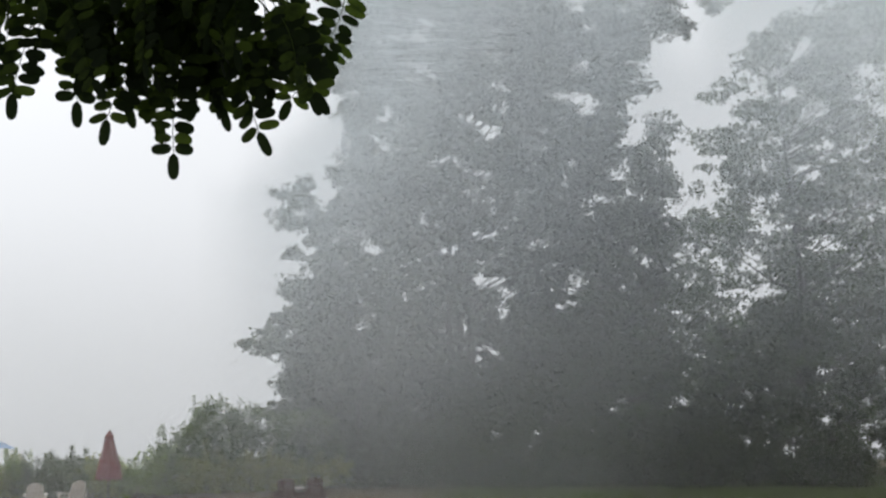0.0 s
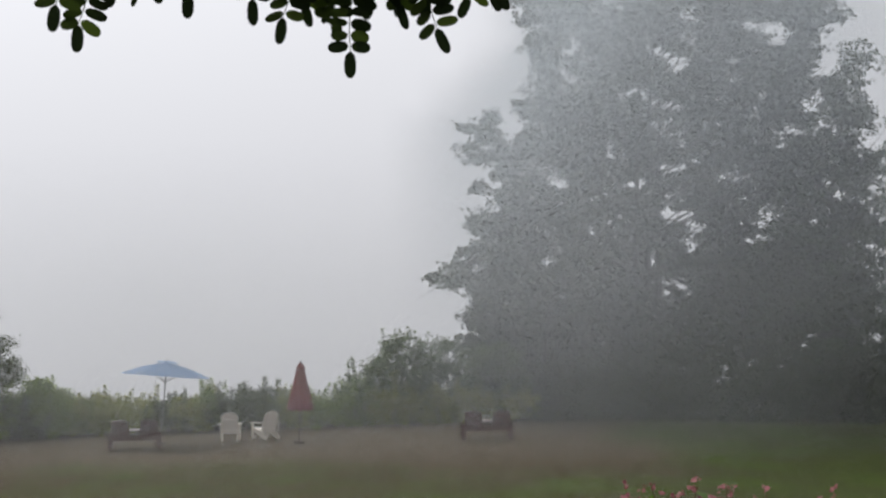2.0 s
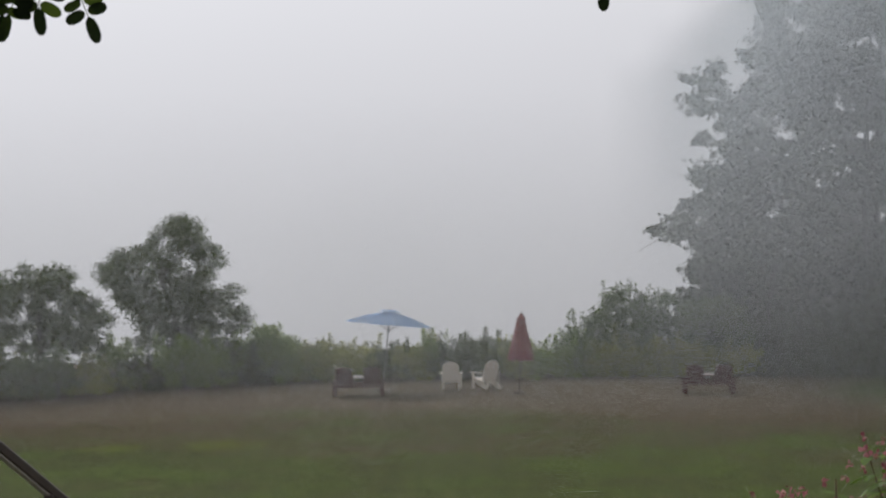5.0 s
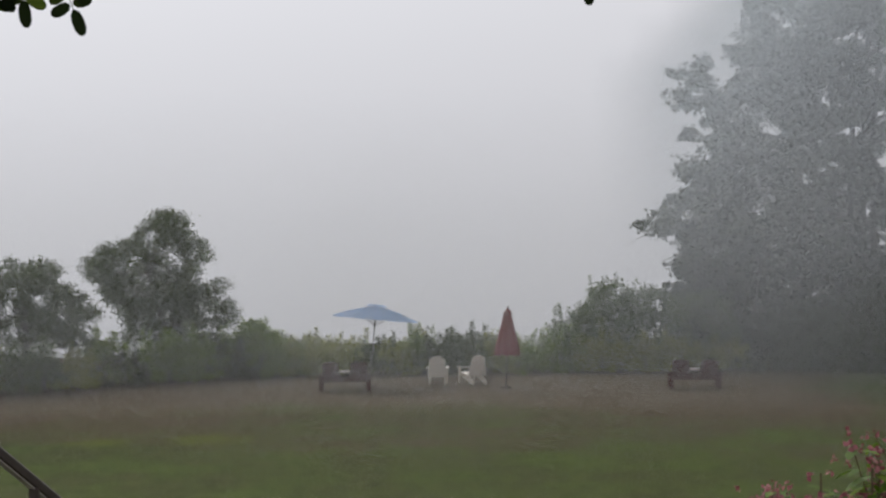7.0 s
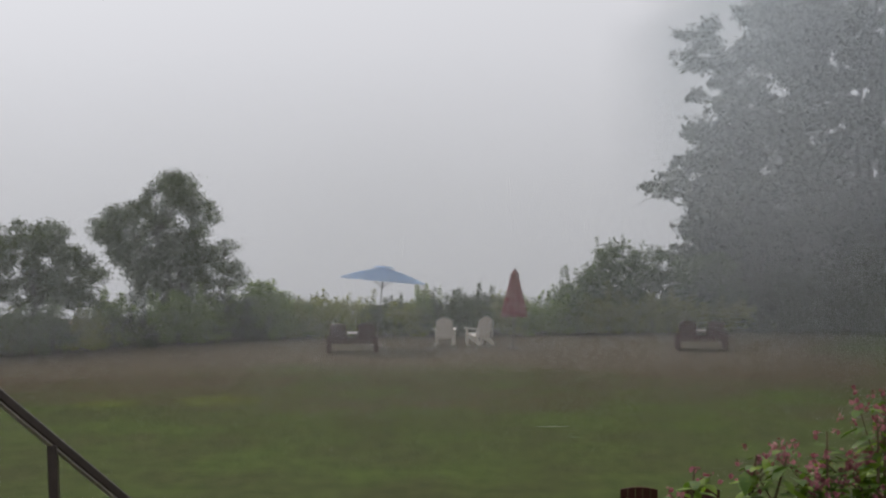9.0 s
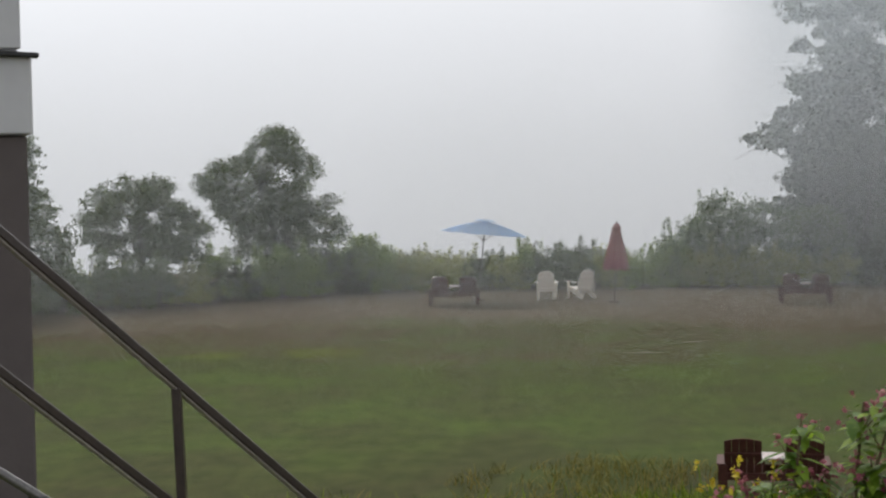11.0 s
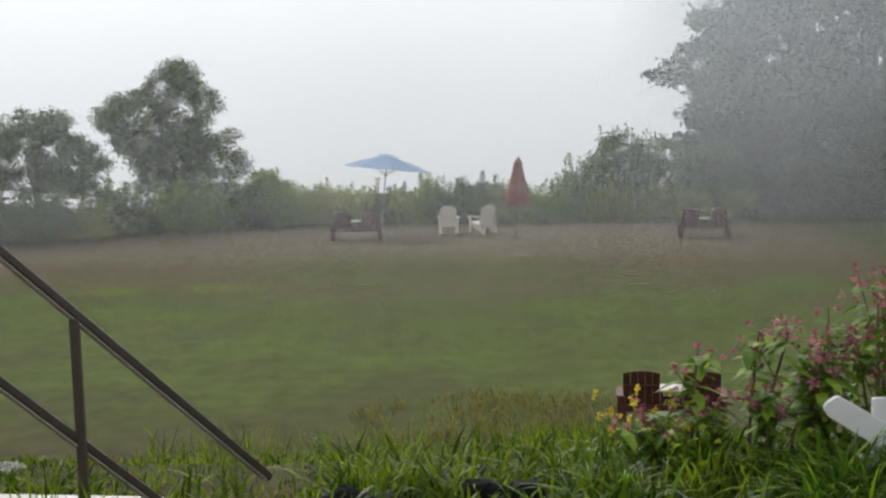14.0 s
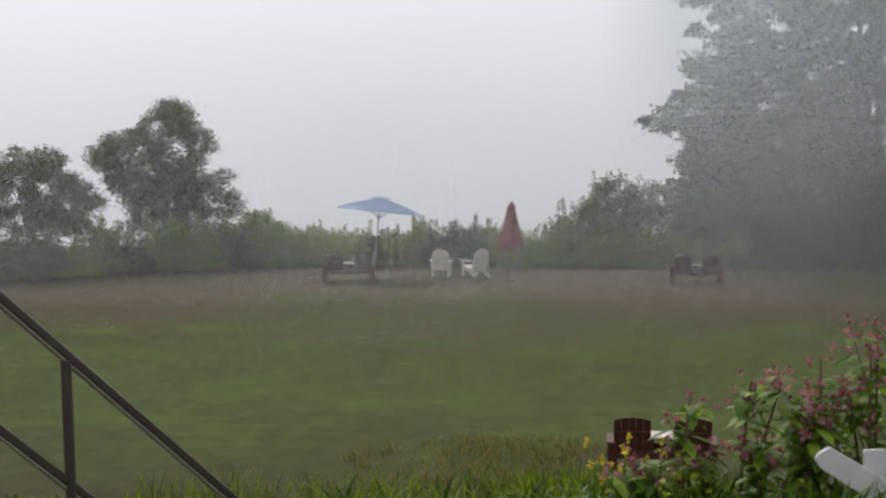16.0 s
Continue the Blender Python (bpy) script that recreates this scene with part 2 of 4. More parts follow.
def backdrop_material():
    """Glowing backdrop for the bright fog over the lake, far off: its emission is set lighter up high and towards the
    sun.
    """
    m = bpy.data.materials.new("far_fog_glow")
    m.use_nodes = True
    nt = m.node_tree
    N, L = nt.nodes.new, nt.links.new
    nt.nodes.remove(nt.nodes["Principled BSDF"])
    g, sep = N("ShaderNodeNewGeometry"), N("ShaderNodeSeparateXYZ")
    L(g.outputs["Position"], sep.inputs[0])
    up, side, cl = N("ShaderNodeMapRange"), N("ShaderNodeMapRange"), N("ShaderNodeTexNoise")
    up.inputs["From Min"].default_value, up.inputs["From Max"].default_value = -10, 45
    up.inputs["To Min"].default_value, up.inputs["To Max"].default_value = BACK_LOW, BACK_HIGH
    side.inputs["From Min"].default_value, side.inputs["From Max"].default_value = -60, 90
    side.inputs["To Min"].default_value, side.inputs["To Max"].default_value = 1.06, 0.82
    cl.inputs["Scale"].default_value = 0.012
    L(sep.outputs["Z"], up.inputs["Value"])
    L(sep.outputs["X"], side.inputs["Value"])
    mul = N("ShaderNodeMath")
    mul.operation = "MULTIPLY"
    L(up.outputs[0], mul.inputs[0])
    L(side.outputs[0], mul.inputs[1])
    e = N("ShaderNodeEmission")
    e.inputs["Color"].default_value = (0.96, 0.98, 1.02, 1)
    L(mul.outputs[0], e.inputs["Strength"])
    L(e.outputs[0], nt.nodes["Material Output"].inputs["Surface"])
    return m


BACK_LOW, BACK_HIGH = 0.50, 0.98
TURF, FAR_FOG = ground_material(), backdrop_material()
FOG, TREE_FOG = fog_material("lawn_haze_strip", (0.96, 0.985, 1.0)), fog_material("tree_haze_strip", (0.935, 0.978, 1.0))


# ---- mesh tools ----
def raw(name, verts, faces, mat, parent=None, label="", smooth=False):
    """A mesh object from arrays: verts n x 3, faces m x k, all with k corners."""
    verts, faces = np.asarray(verts, dtype=np.float32), np.asarray(faces, dtype=np.int32)
    me = bpy.data.meshes.new(name)
    me.vertices.add(len(verts))
    me.vertices.foreach_set("co", verts.ravel())
    me.loops.add(faces.size)
    me.loops.foreach_set("vertex_index", faces.ravel())
    me.polygons.add(len(faces))
    me.polygons.foreach_set("loop_start", np.arange(0, faces.size, faces.shape[1], dtype=np.int32))
    me.update(calc_edges=True)
    me.validate()
    if smooth:
        me.polygons.foreach_set("use_smooth", np.ones(len(faces), dtype=bool))
    me.materials.append(mat)
    ob = new(name, me)
    ob.parent = parent
    return tagged(ob, label=label)


def part(name, bm, mat, parent=None, label="", smooth=False):
    """Links a bmesh as one mesh object under a thing or a part."""
    me = bpy.data.meshes.new(name)
    bmesh.ops.recalc_face_normals(bm, faces=bm.faces[:])
    bm.to_mesh(me)
    bm.free()
    me.materials.append(mat)
    if smooth:
        me.polygons.foreach_set("use_smooth", np.ones(len(me.polygons), dtype=bool))
    ob = new(name, me)
    ob.parent = parent
    return tagged(ob, label=label)


def again(name, source, parent, m=None):
    """Another piece on the mesh of source."""
    ob = new(name, source.data)
    ob.parent = parent
    if m is not None:
        ob.matrix_basis = m
    return ob


def thing(name, label, category, group="", at=None):
    ob = new(name)
    ob.empty_display_size = 0.1
    if at is not None:
        ob.matrix_basis = at
    return tagged(ob, label, category, group)


def board(sx, sy, sz, m=None, bevel=0.006):
    bm = bmesh.new()
    bmesh.ops.create_cube(bm, size=1.0)
    bmesh.ops.scale(bm, vec=(sx, sy, sz), verts=bm.verts)
    if bevel:
        bmesh.ops.bevel(bm, geom=bm.edges[:], offset=min(bevel, 0.3 * min(sx, sy, sz)), segments=1, affect="EDGES")
    if m is not None:
        bm.transform(m)
    return bm


def slab(outline, thick, m=None, bevel=0.004):
    """A flat board with the given outline in x and z, thick along y."""
    bm = bmesh.new()
    f = bm.faces.new([bm.verts.new((x, -thick / 2, z)) for x, z in outline])
    for v in [e for e in bmesh.ops.extrude_face_region(bm, geom=[f])["geom"] if isinstance(e, bmesh.types.BMVert)]:
        v.co.y += thick
    if bevel:
        bmesh.ops.bevel(bm, geom=bm.edges[:], offset=bevel, segments=1, affect="EDGES")
    if m is not None:
        bm.transform(m)
    return bm


def tubes(lines, sides=6):
    """Arrays of tapered tubes along lines of (point, radius)."""
    verts, faces = [], []
    for line in lines:
        pts = [Vector(p) for p, _ in line]
        base = len(verts)
        for i, (p, r) in enumerate(line):
            way = (pts[min(i + 1, len(pts) - 1)] - pts[max(i - 1, 0)]).normalized()
            side = way.cross(Vector((0.31, 0.17, 0.93)) if abs(way.z) < 0.9 else Vector((1, 0, 0))).normalized()
            over = way.cross(side)
            for k in range(sides):
                a = math.tau * k / sides
                verts.append(pts[i] + (math.cos(a) * side + math.sin(a) * over) * float(r))
        for i in range(len(line) - 1):
            for k in range(sides):
                a, b = base + i * sides + k, base + i * sides + (k + 1) % sides
                faces.append((a, b, b + sides, a + sides))
    return [tuple(v) for v in verts], faces


def leaf_cloud(rng, centres, size, up=0.4, narrow=0.55):
    """Small leaf blades, folded along the middle, at the given points."""
    n = len(centres)
    nrm = rng.normal(size=(n, 3)) + (0, 0, up)
    nrm /= np.linalg.norm(nrm, axis=1, keepdims=True)
    a = np.cross(nrm, rng.normal(size=(n, 3)))
    a /= np.linalg.norm(a, axis=1, keepdims=True)
    b = np.cross(nrm, a)
    s = (size * rng.uniform(0.6, 1.4, size=(n, 1)))
    bend = 0.18 * s * nrm
    v = np.stack([centres - a * s * 0.5, centres + b * s * narrow * 0.5 + bend, centres + a * s * 0.5, centres - b * s * narrow * 0.5 + bend], 1)
    return v.reshape(-1, 3), np.arange(4 * n).reshape(-1, 4)


def clumps(rng, blobs, per_m3, shell=0.3, ragged=9, sprig=0.17):
    """Leaf points in uneven puffs; the leaves gather in sprigs, some of which stand out past the puff. Each blob is x, y, z and a radius."""
    out = []
    for x, y, z, r in blobs:
        n = max(40, int(per_m3 * 4.19 * r**3))
        m = max(6, n // 10)
        d = rng.normal(size=(m, 3))
        d /= np.linalg.norm(d, axis=1, keepdims=True)
        q = d * r * (shell + (1 - shell) * rng.uniform(size=(m, 1))) * rng.uniform(0.55, 1.1, size=(m, 1))
        far = rng.uniform(size=m) < 0.012 * ragged
        q[far] *= 1.28
        q[:, 2] *= 0.82
        k = rng.integers(0, m, n)
        out.append(q[k] + rng.normal(size=(n, 3)) * sprig * (1, 1, 0.6) + (x, y, z))
    return np.concatenate(out)


# ---- ground, water, far fog ----
def height(x, y):
    """Bank by the house, level lawn, and the bluff that falls to the lake behind the hedge."""
    s = min(max((y - 7.0) / 8.5, 0.0), 1.0)
    bank = (3.12 - 0.05 * min(max(y, 0.0) - 5.0, 2.0)) * (1 - s * s * (3 - 2 * s))
    rough = 0.03 * noise.noise((x * 1.3, y * 1.3, 0.0)) + 0.02 * noise.noise((x * 4, y * 4, 3.0)) if y < 12 and abs(x) < 12 else 0.0
    drop = min(max((math.hypot(x, y) - 72) / 22, 0.0), 1.0) if y > 20 else 0.0
    return bank + rough - 8.0 * drop * drop * (3 - 2 * drop)


def axis(*spans):
    out = []
    for a, b, step in spans:
        out += list(np.arange(a, b, step))
    return out


xs = axis((-1500, -300, 200), (-300, -60, 40), (-60, -12, 4), (-12, -4, 1), (-4, 4, 0.16), (4, 12, 1), (12, 60, 4), (60, 300, 40), (300, 1501, 200))
ys = axis((-1500, -300, 200), (-300, -40, 40), (-40, -4, 4), (-4, 4, 0.5), (4, 8.5, 0.16), (8.5, 16, 0.5), (16, 100, 3), (100, 300, 25), (300, 1501, 200))
gv = [(x, y, height(x, y)) for y in ys for x in xs]
gf = [(j * len(xs) + i, j * len(xs) + i + 1, (j + 1) * len(xs) + i + 1, (j + 1) * len(xs) + i) for j in range(len(ys) - 1) for i in range(len(xs) - 1)]
tagged(raw("ground", gv, gf, TURF, smooth=True), "mown lawn, green close by and dry brown by the lake", "lawn", kind="structure")

water = bmesh.new()
bmesh.ops.create_grid(water, x_segments=8, y_segments=8, size=1500, matrix=Matrix.Translation((0, 1585, -6.0)))
tagged(part("water", water, SEA), "grey lake water lost in fog", "water", kind="structure")

R_BACK = 165.0
bv, bf = [], []
for i in range(96):
    a = math.tau * i / 96
    bv += [(R_BACK * math.sin(a), R_BACK * math.cos(a), z) for z in (-9.0, 8.0, 30.0, 75.0)]
for i in range(96):
    for k in range(3):
        a, b = 4 * i + k, 4 * ((i + 1) % 96) + k
        bf.append((a, b, b + 1, a + 1))
tagged(raw("backdrop", bv, bf, FAR_FOG, smooth=True), "glowing backdrop standing for bright fog far out over the lake", "fog", kind="structure")


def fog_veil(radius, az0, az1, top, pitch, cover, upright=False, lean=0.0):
    """Haze over the lawn, imitated by rows of fine pale strips, thinner than the eye can part. cover(az, z): the share
    of the view that they fill; lean: how far the strips lie back, to the sky.
    """
    turn = math.degrees(1 / radius)
    rng = np.random.default_rng(int(radius))
    if upright:
        az, z = np.arange(az0, az1, pitch * turn), np.linspace(0.02, top, 15)
    else:
        az, z = np.linspace(az0, az1, int((az1 - az0) / turn / 1.25) + 2), np.arange(0.02, top, pitch)
    if upright:
        az = az + rng.uniform(-0.3, 0.3, len(az)) * pitch * turn
    else:
        z = z + rng.uniform(-0.1, 0.1, len(z)) * pitch
    A, Z = np.meshgrid(az, z, indexing="ij" if upright else "xy")
    if upright:
        A = A + rng.uniform(-0.3, 0.3, A.shape) * pitch * turn
    else:
        Z = Z + rng.uniform(-0.45, 0.45, Z.shape) * pitch
    C = np.clip(cover(A, Z), 0.002, 0.93) * pitch / 2 / np.clip(1 - lean * (Z - 4.75) / radius, 0.35, 1.1)
    dA, dZ = (np.radians(C * turn), 0 * C) if upright else (0 * C, C)
    A = np.radians(A)
    sides = [np.stack([(radius + s * lean * dZ) * np.sin(A + s * dA), (radius + s * lean * dZ) * np.cos(A + s * dA), Z + s * dZ], -1) for s in (-1, 1)]
    n, k = A.shape
    v = np.stack(sides, 2).reshape(-1, 3)
    i, j = np.meshgrid(np.arange(n), np.arange(k - 1), indexing="ij")
    q = 2 * (i * k + j).ravel()
    return v, np.stack([q, q + 2, q + 3, q + 1], 1)


def drift(A, Z):
    return 1 + 0.10 * np.sin(A * 0.35 + Z * 0.21 + 1.0) + 0.07 * np.sin(A * 0.8 - Z * 0.5)


def near_cover(A, Z):
    return np.clip(Z / 1.0, 0, 1) * np.clip((9.0 - Z) / 4.0, 0, 1) * FOG_NEAR * drift(A, Z) * np.clip(1 - (A - 12) * 0.05, 0.5, 1)


def lawn_cover(A, Z):
    return np.clip(Z / 1.3, 0, 1) * np.clip((6.0 - Z) / 3.0, 0, 1) * FOG_LAWN * drift(A, Z + 7) * np.clip(1 - (A - 11) * 0.07, 0.15, 1) * np.clip(1 + (A + 3) * 0.06, 0.45, 1)


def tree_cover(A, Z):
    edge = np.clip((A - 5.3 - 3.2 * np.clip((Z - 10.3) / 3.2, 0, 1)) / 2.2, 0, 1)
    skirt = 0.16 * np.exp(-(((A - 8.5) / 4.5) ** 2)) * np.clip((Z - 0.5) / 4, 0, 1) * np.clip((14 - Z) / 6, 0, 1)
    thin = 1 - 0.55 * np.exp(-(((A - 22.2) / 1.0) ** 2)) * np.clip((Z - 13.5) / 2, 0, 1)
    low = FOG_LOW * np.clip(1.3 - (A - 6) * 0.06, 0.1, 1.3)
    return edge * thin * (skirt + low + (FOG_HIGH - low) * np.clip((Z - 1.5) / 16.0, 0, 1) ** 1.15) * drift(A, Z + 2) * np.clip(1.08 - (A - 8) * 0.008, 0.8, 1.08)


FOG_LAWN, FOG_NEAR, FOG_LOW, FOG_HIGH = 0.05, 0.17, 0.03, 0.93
# four shells of added strips lay the haze over lawn, hedge and trees
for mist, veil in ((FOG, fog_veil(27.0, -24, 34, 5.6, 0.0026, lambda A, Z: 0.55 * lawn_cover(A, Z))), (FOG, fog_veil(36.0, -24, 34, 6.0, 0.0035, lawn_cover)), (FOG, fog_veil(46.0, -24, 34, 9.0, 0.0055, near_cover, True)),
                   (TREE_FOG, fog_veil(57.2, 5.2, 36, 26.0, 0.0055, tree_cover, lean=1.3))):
    tagged(raw("fog", *veil, mist), "fine pale strips standing in for morning fog over the lawn", "fog", kind="stuff")


# ---- trees along the shore ----
def puffs(rng, blobs, leaves, flat, sprig):
    """Leaf points in rounded puffs: sprigs of a dozen leaves set mostly round the outside of each puff."""
    out = []
    for x, y, z, r in blobs:
        n = max(30, int(leaves * r * r))
        m = max(5, n // 12)
        d = rng.normal(size=(m, 3))
        d /= np.linalg.norm(d, axis=1, keepdims=True)
        q = d * r * rng.uniform(0.35, 1.05, size=(m, 1)) * (1, 1, flat)
        out.append(q[rng.integers(0, m, n)] + rng.normal(size=(n, 3)) * sprig * (1, 1, 0.55) + (x, y, z))
    return np.concatenate(out)


def tree(name, label, base, top, girth, profile, count, blob, leaf, mat, seed, leaves=440, deep=3.0, ring=None, stems=1, flat=0.7, sprig=0.13, twiggy=4, heart=0):
    """A trunk with limbs and a crown of uneven puffs. profile: rows of z, least x and greatest x of the crown."""
    rng = np.random.default_rng(seed)
    root = thing(name, label, "tree", at=Matrix.Translation(base))
    bx, by, bz = base
    zs = np.array([p[0] for p in profile])
    blobs = []
    fine = np.linspace(zs[0], zs[-1], 200)
    share = np.cumsum(np.interp(fine, zs, [p[2] - p[1] + 0.3 for p in profile]))
    for i in range(count):
        z = float(np.interp((i + rng.uniform()) / count * share[-1], share, fine))
        lo, hi = np.interp(z, zs, [p[1] for p in profile]), np.interp(z, zs, [p[2] for p in profile])
        wave = 0.028 * (hi - lo) * (math.sin(z * 2.3 + seed) + 0.6 * math.sin(z * 5.1 + 2 * seed))
        lo, hi = lo + wave, hi + 0.7 * wave
        r = blob * rng.uniform(0.55, 1.35)
        r = min(r, 0.45 * (hi - lo))
        u = (0.618034 * i + 0.09 * rng.normal()) % 1.0
        x = lo + r + u * max(hi - lo - 2 * r, 0.01)
        y = (math.sqrt(ring * ring - x * x) if ring else by) + rng.normal() * deep * 0.5
        blobs.append((x, y, z, r))
    v, f = leaf_cloud(rng, puffs(rng, blobs, leaves, flat, sprig), leaf, narrow=0.62)
    if heart:
        hv, hf = leaf_cloud(rng, puffs(rng, [(x, y + 0.3, z, 0.7 * r) for x, y, z, r in blobs], heart, flat, 0.1), 2.3 * leaf, narrow=0.8)
        v, f = np.concatenate([v, hv]), np.concatenate([f, hf + len(v)])
    lines = []
    for s in range(stems):
        off = (s - (stems - 1) / 2) * girth * 3.2
        lean = rng.uniform(-0.6, 0.6)
        trunk = []
        for k in range(9):
            u = k / 8
            trunk.append((Vector((bx + off + lean * u * u * 2 + 0.12 * math.sin(5 * u + s), by + 0.2 * math.sin(3 * u + s), bz - 0.3 + (top - bz) * 0.85 * u)), girth * (1.08 - u) ** 1.25 + 0.015))
        lines.append(trunk)
    for i, (x, y, z, r) in enumerate(blobs):
        if i % twiggy:
            continue
        trunk = lines[i % stems]
        reach = math.hypot(x - bx, y - by)
        z0 = max(bz + 0.25 * (top - bz), z - rng.uniform(0.1, 0.8) * reach - 0.4)
        k = min(max((z0 - bz) / ((top - bz) * 0.85), 0.0), 0.95) * 8
        start = trunk[int(k)][0].lerp(trunk[min(int(k) + 1, 8)][0], k - int(k))
        end = Vector((x, y, z))
        mid = start.lerp(end, 0.5) + Vector((rng.normal() * 0.10 * reach, rng.normal() * 0.3, rng.uniform(-0.16, 0.14) * reach))
        g = min(girth * 0.2, 0.016 + 0.007 * reach)
        limb = []
        for k in range(8):
            u = k / 7
            p = start * (1 - u) ** 2 + mid * 2 * u * (1 - u) + end * u * u
            limb.append((p + Vector(rng.normal(size=3) * 0.035 * reach * u * (1 - u) * 2), g * (1 - 0.85 * u)))
        lines.append(limb)
        for _ in range(3):
            tip = end + Vector(rng.normal(size=3) * r * 0.55)
            lines.append([(mid.lerp(end, 0.7), g * 0.35), (tip.lerp(end, 0.4), g * 0.25), (tip, 0.006)])
    tv, tf = tubes(lines, 6)
    shift = np.array(base)
    raw("trunk", np.array([tuple(p) for p in tv]) - shift, tf, BARK, root, smooth=True)
    raw("crown", v - shift, f, mat, root)
    return root


RING = 66.0
tree("oak_tree", "tall broad oak standing in fog behind the lawn edge", (16.2, 64.2, 0.3), 22.0, 0.17,
     [(2.0, 8.6, 24.1), (3.4, 8.2, 24.5), (5.8, 8.2, 24.9), (7.0, 8.8, 24.7), (7.7, 9.3, 24.5), (8.6, 9.4, 24.3), (9.2, 9.7, 24.1), (9.8, 9.1, 23.9), (11.8, 9.4, 23.7), (12.4, 11.2, 23.3), (13.2, 11.7, 23.1), (15, 11.1, 23.5), (17, 10.7, 24.7), (18.0, 10.7, 25.5), (19.5, 11.2, 24.8), (21, 12.7, 23.8), (23.5, 14.7, 20.3)],
     1050, 0.72, 0.15, LEAF_OAK, 11, leaves=440, heart=6, deep=3.6, ring=RING, stems=3)
tree("young_maple_tree", "slim leafy tree in fog beside the tall oak", (21.8, 59.8, 0), 12.8, 0.12,
     [(1.0, 19.0, 25.5), (6, 19.0, 25.6), (10, 20.5, 24.6), (11.5, 21.2, 24.0), (12.8, 22.0, 23.7), (13.9, 22.7, 23.4)], 190, 0.62, 0.14, LEAF_ASH, 12, leaves=400, deep=2.2, ring=63.5)
tree("ash_tree", "tall airy tree in fog with open layered limbs", (29.0, 59.3, 0), 19.0, 0.22,
     [(1.5, 24.8, 35), (7, 24.4, 36), (10, 24.8, 36), (12.1, 25.2, 36), (13.9, 25.5, 36), (14.6, 26.7, 36), (15.7, 26.2, 36), (17.0, 26.4, 36), (17.4, 28.4, 36), (18.3, 29.6, 36), (20.5, 30.2, 35)],
     500, 0.76, 0.15, LEAF_ASH, 13, leaves=430, deep=3.6, ring=RING, flat=0.55)
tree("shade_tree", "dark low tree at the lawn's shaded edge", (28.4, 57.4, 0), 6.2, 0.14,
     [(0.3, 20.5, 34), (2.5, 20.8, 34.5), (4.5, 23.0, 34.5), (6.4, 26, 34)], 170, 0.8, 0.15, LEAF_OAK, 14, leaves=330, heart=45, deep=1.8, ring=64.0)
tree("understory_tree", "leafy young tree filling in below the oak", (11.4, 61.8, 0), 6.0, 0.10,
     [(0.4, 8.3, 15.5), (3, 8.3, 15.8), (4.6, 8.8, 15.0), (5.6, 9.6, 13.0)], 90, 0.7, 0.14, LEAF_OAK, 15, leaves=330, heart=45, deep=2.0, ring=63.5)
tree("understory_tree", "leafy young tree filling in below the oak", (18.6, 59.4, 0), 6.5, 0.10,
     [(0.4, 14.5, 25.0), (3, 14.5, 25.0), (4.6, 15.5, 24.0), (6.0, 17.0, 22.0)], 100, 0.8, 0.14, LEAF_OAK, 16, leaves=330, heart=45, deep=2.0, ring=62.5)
tree("hedge_tree", "small rounded tree in the weedy shore hedge", (-9.9, 60.2, 0), 5.0, 0.09,
     [(1.2, -11.6, -7.7), (2.0, -12.2, -7.2), (2.6, -12.4, -7.3), (3.2, -12.9, -7.5), (3.6, -13.1, -8.2), (4.5, -12.9, -8.2), (4.8, -11.8, -8.5), (5.2, -11.3, -8.8), (5.5, -11.0, -8.9), (5.85, -10.5, -9.1)],
     165, 0.38, 0.085, LEAF_MAPLE, 21, leaves=2000, deep=1.6, stems=2, flat=0.8, sprig=0.13, twiggy=2)
tree("spreading_tree", "low spreading tree with bare limbs showing beneath", (-13.9, 55.4, 0), 3.9, 0.08,
     [(1.5, -16.3, -11.7), (2.6, -16.5, -11.5), (3.3, -16.1, -11.7), (4.1, -15.2, -12.9)], 115, 0.36, 0.085, LEAF_MAPLE, 22, leaves=2100, deep=1.4, stems=3, flat=0.8, sprig=0.11, twiggy=2)
tree("shore_maple_tree", "dark leafy tree by the corner of the lawn", (-16.3, 50.0, 0), 5.0, 0.09,
     [(0.6, -18.0, -14.8), (2.4, -18.0, -14.5), (3.6, -17.8, -15.0), (5.3, -16.8, -15.5)], 75, 0.42, 0.10, LEAF_MAPLE, 23, leaves=1400, deep=1.4, flat=0.8, sprig=0.09)


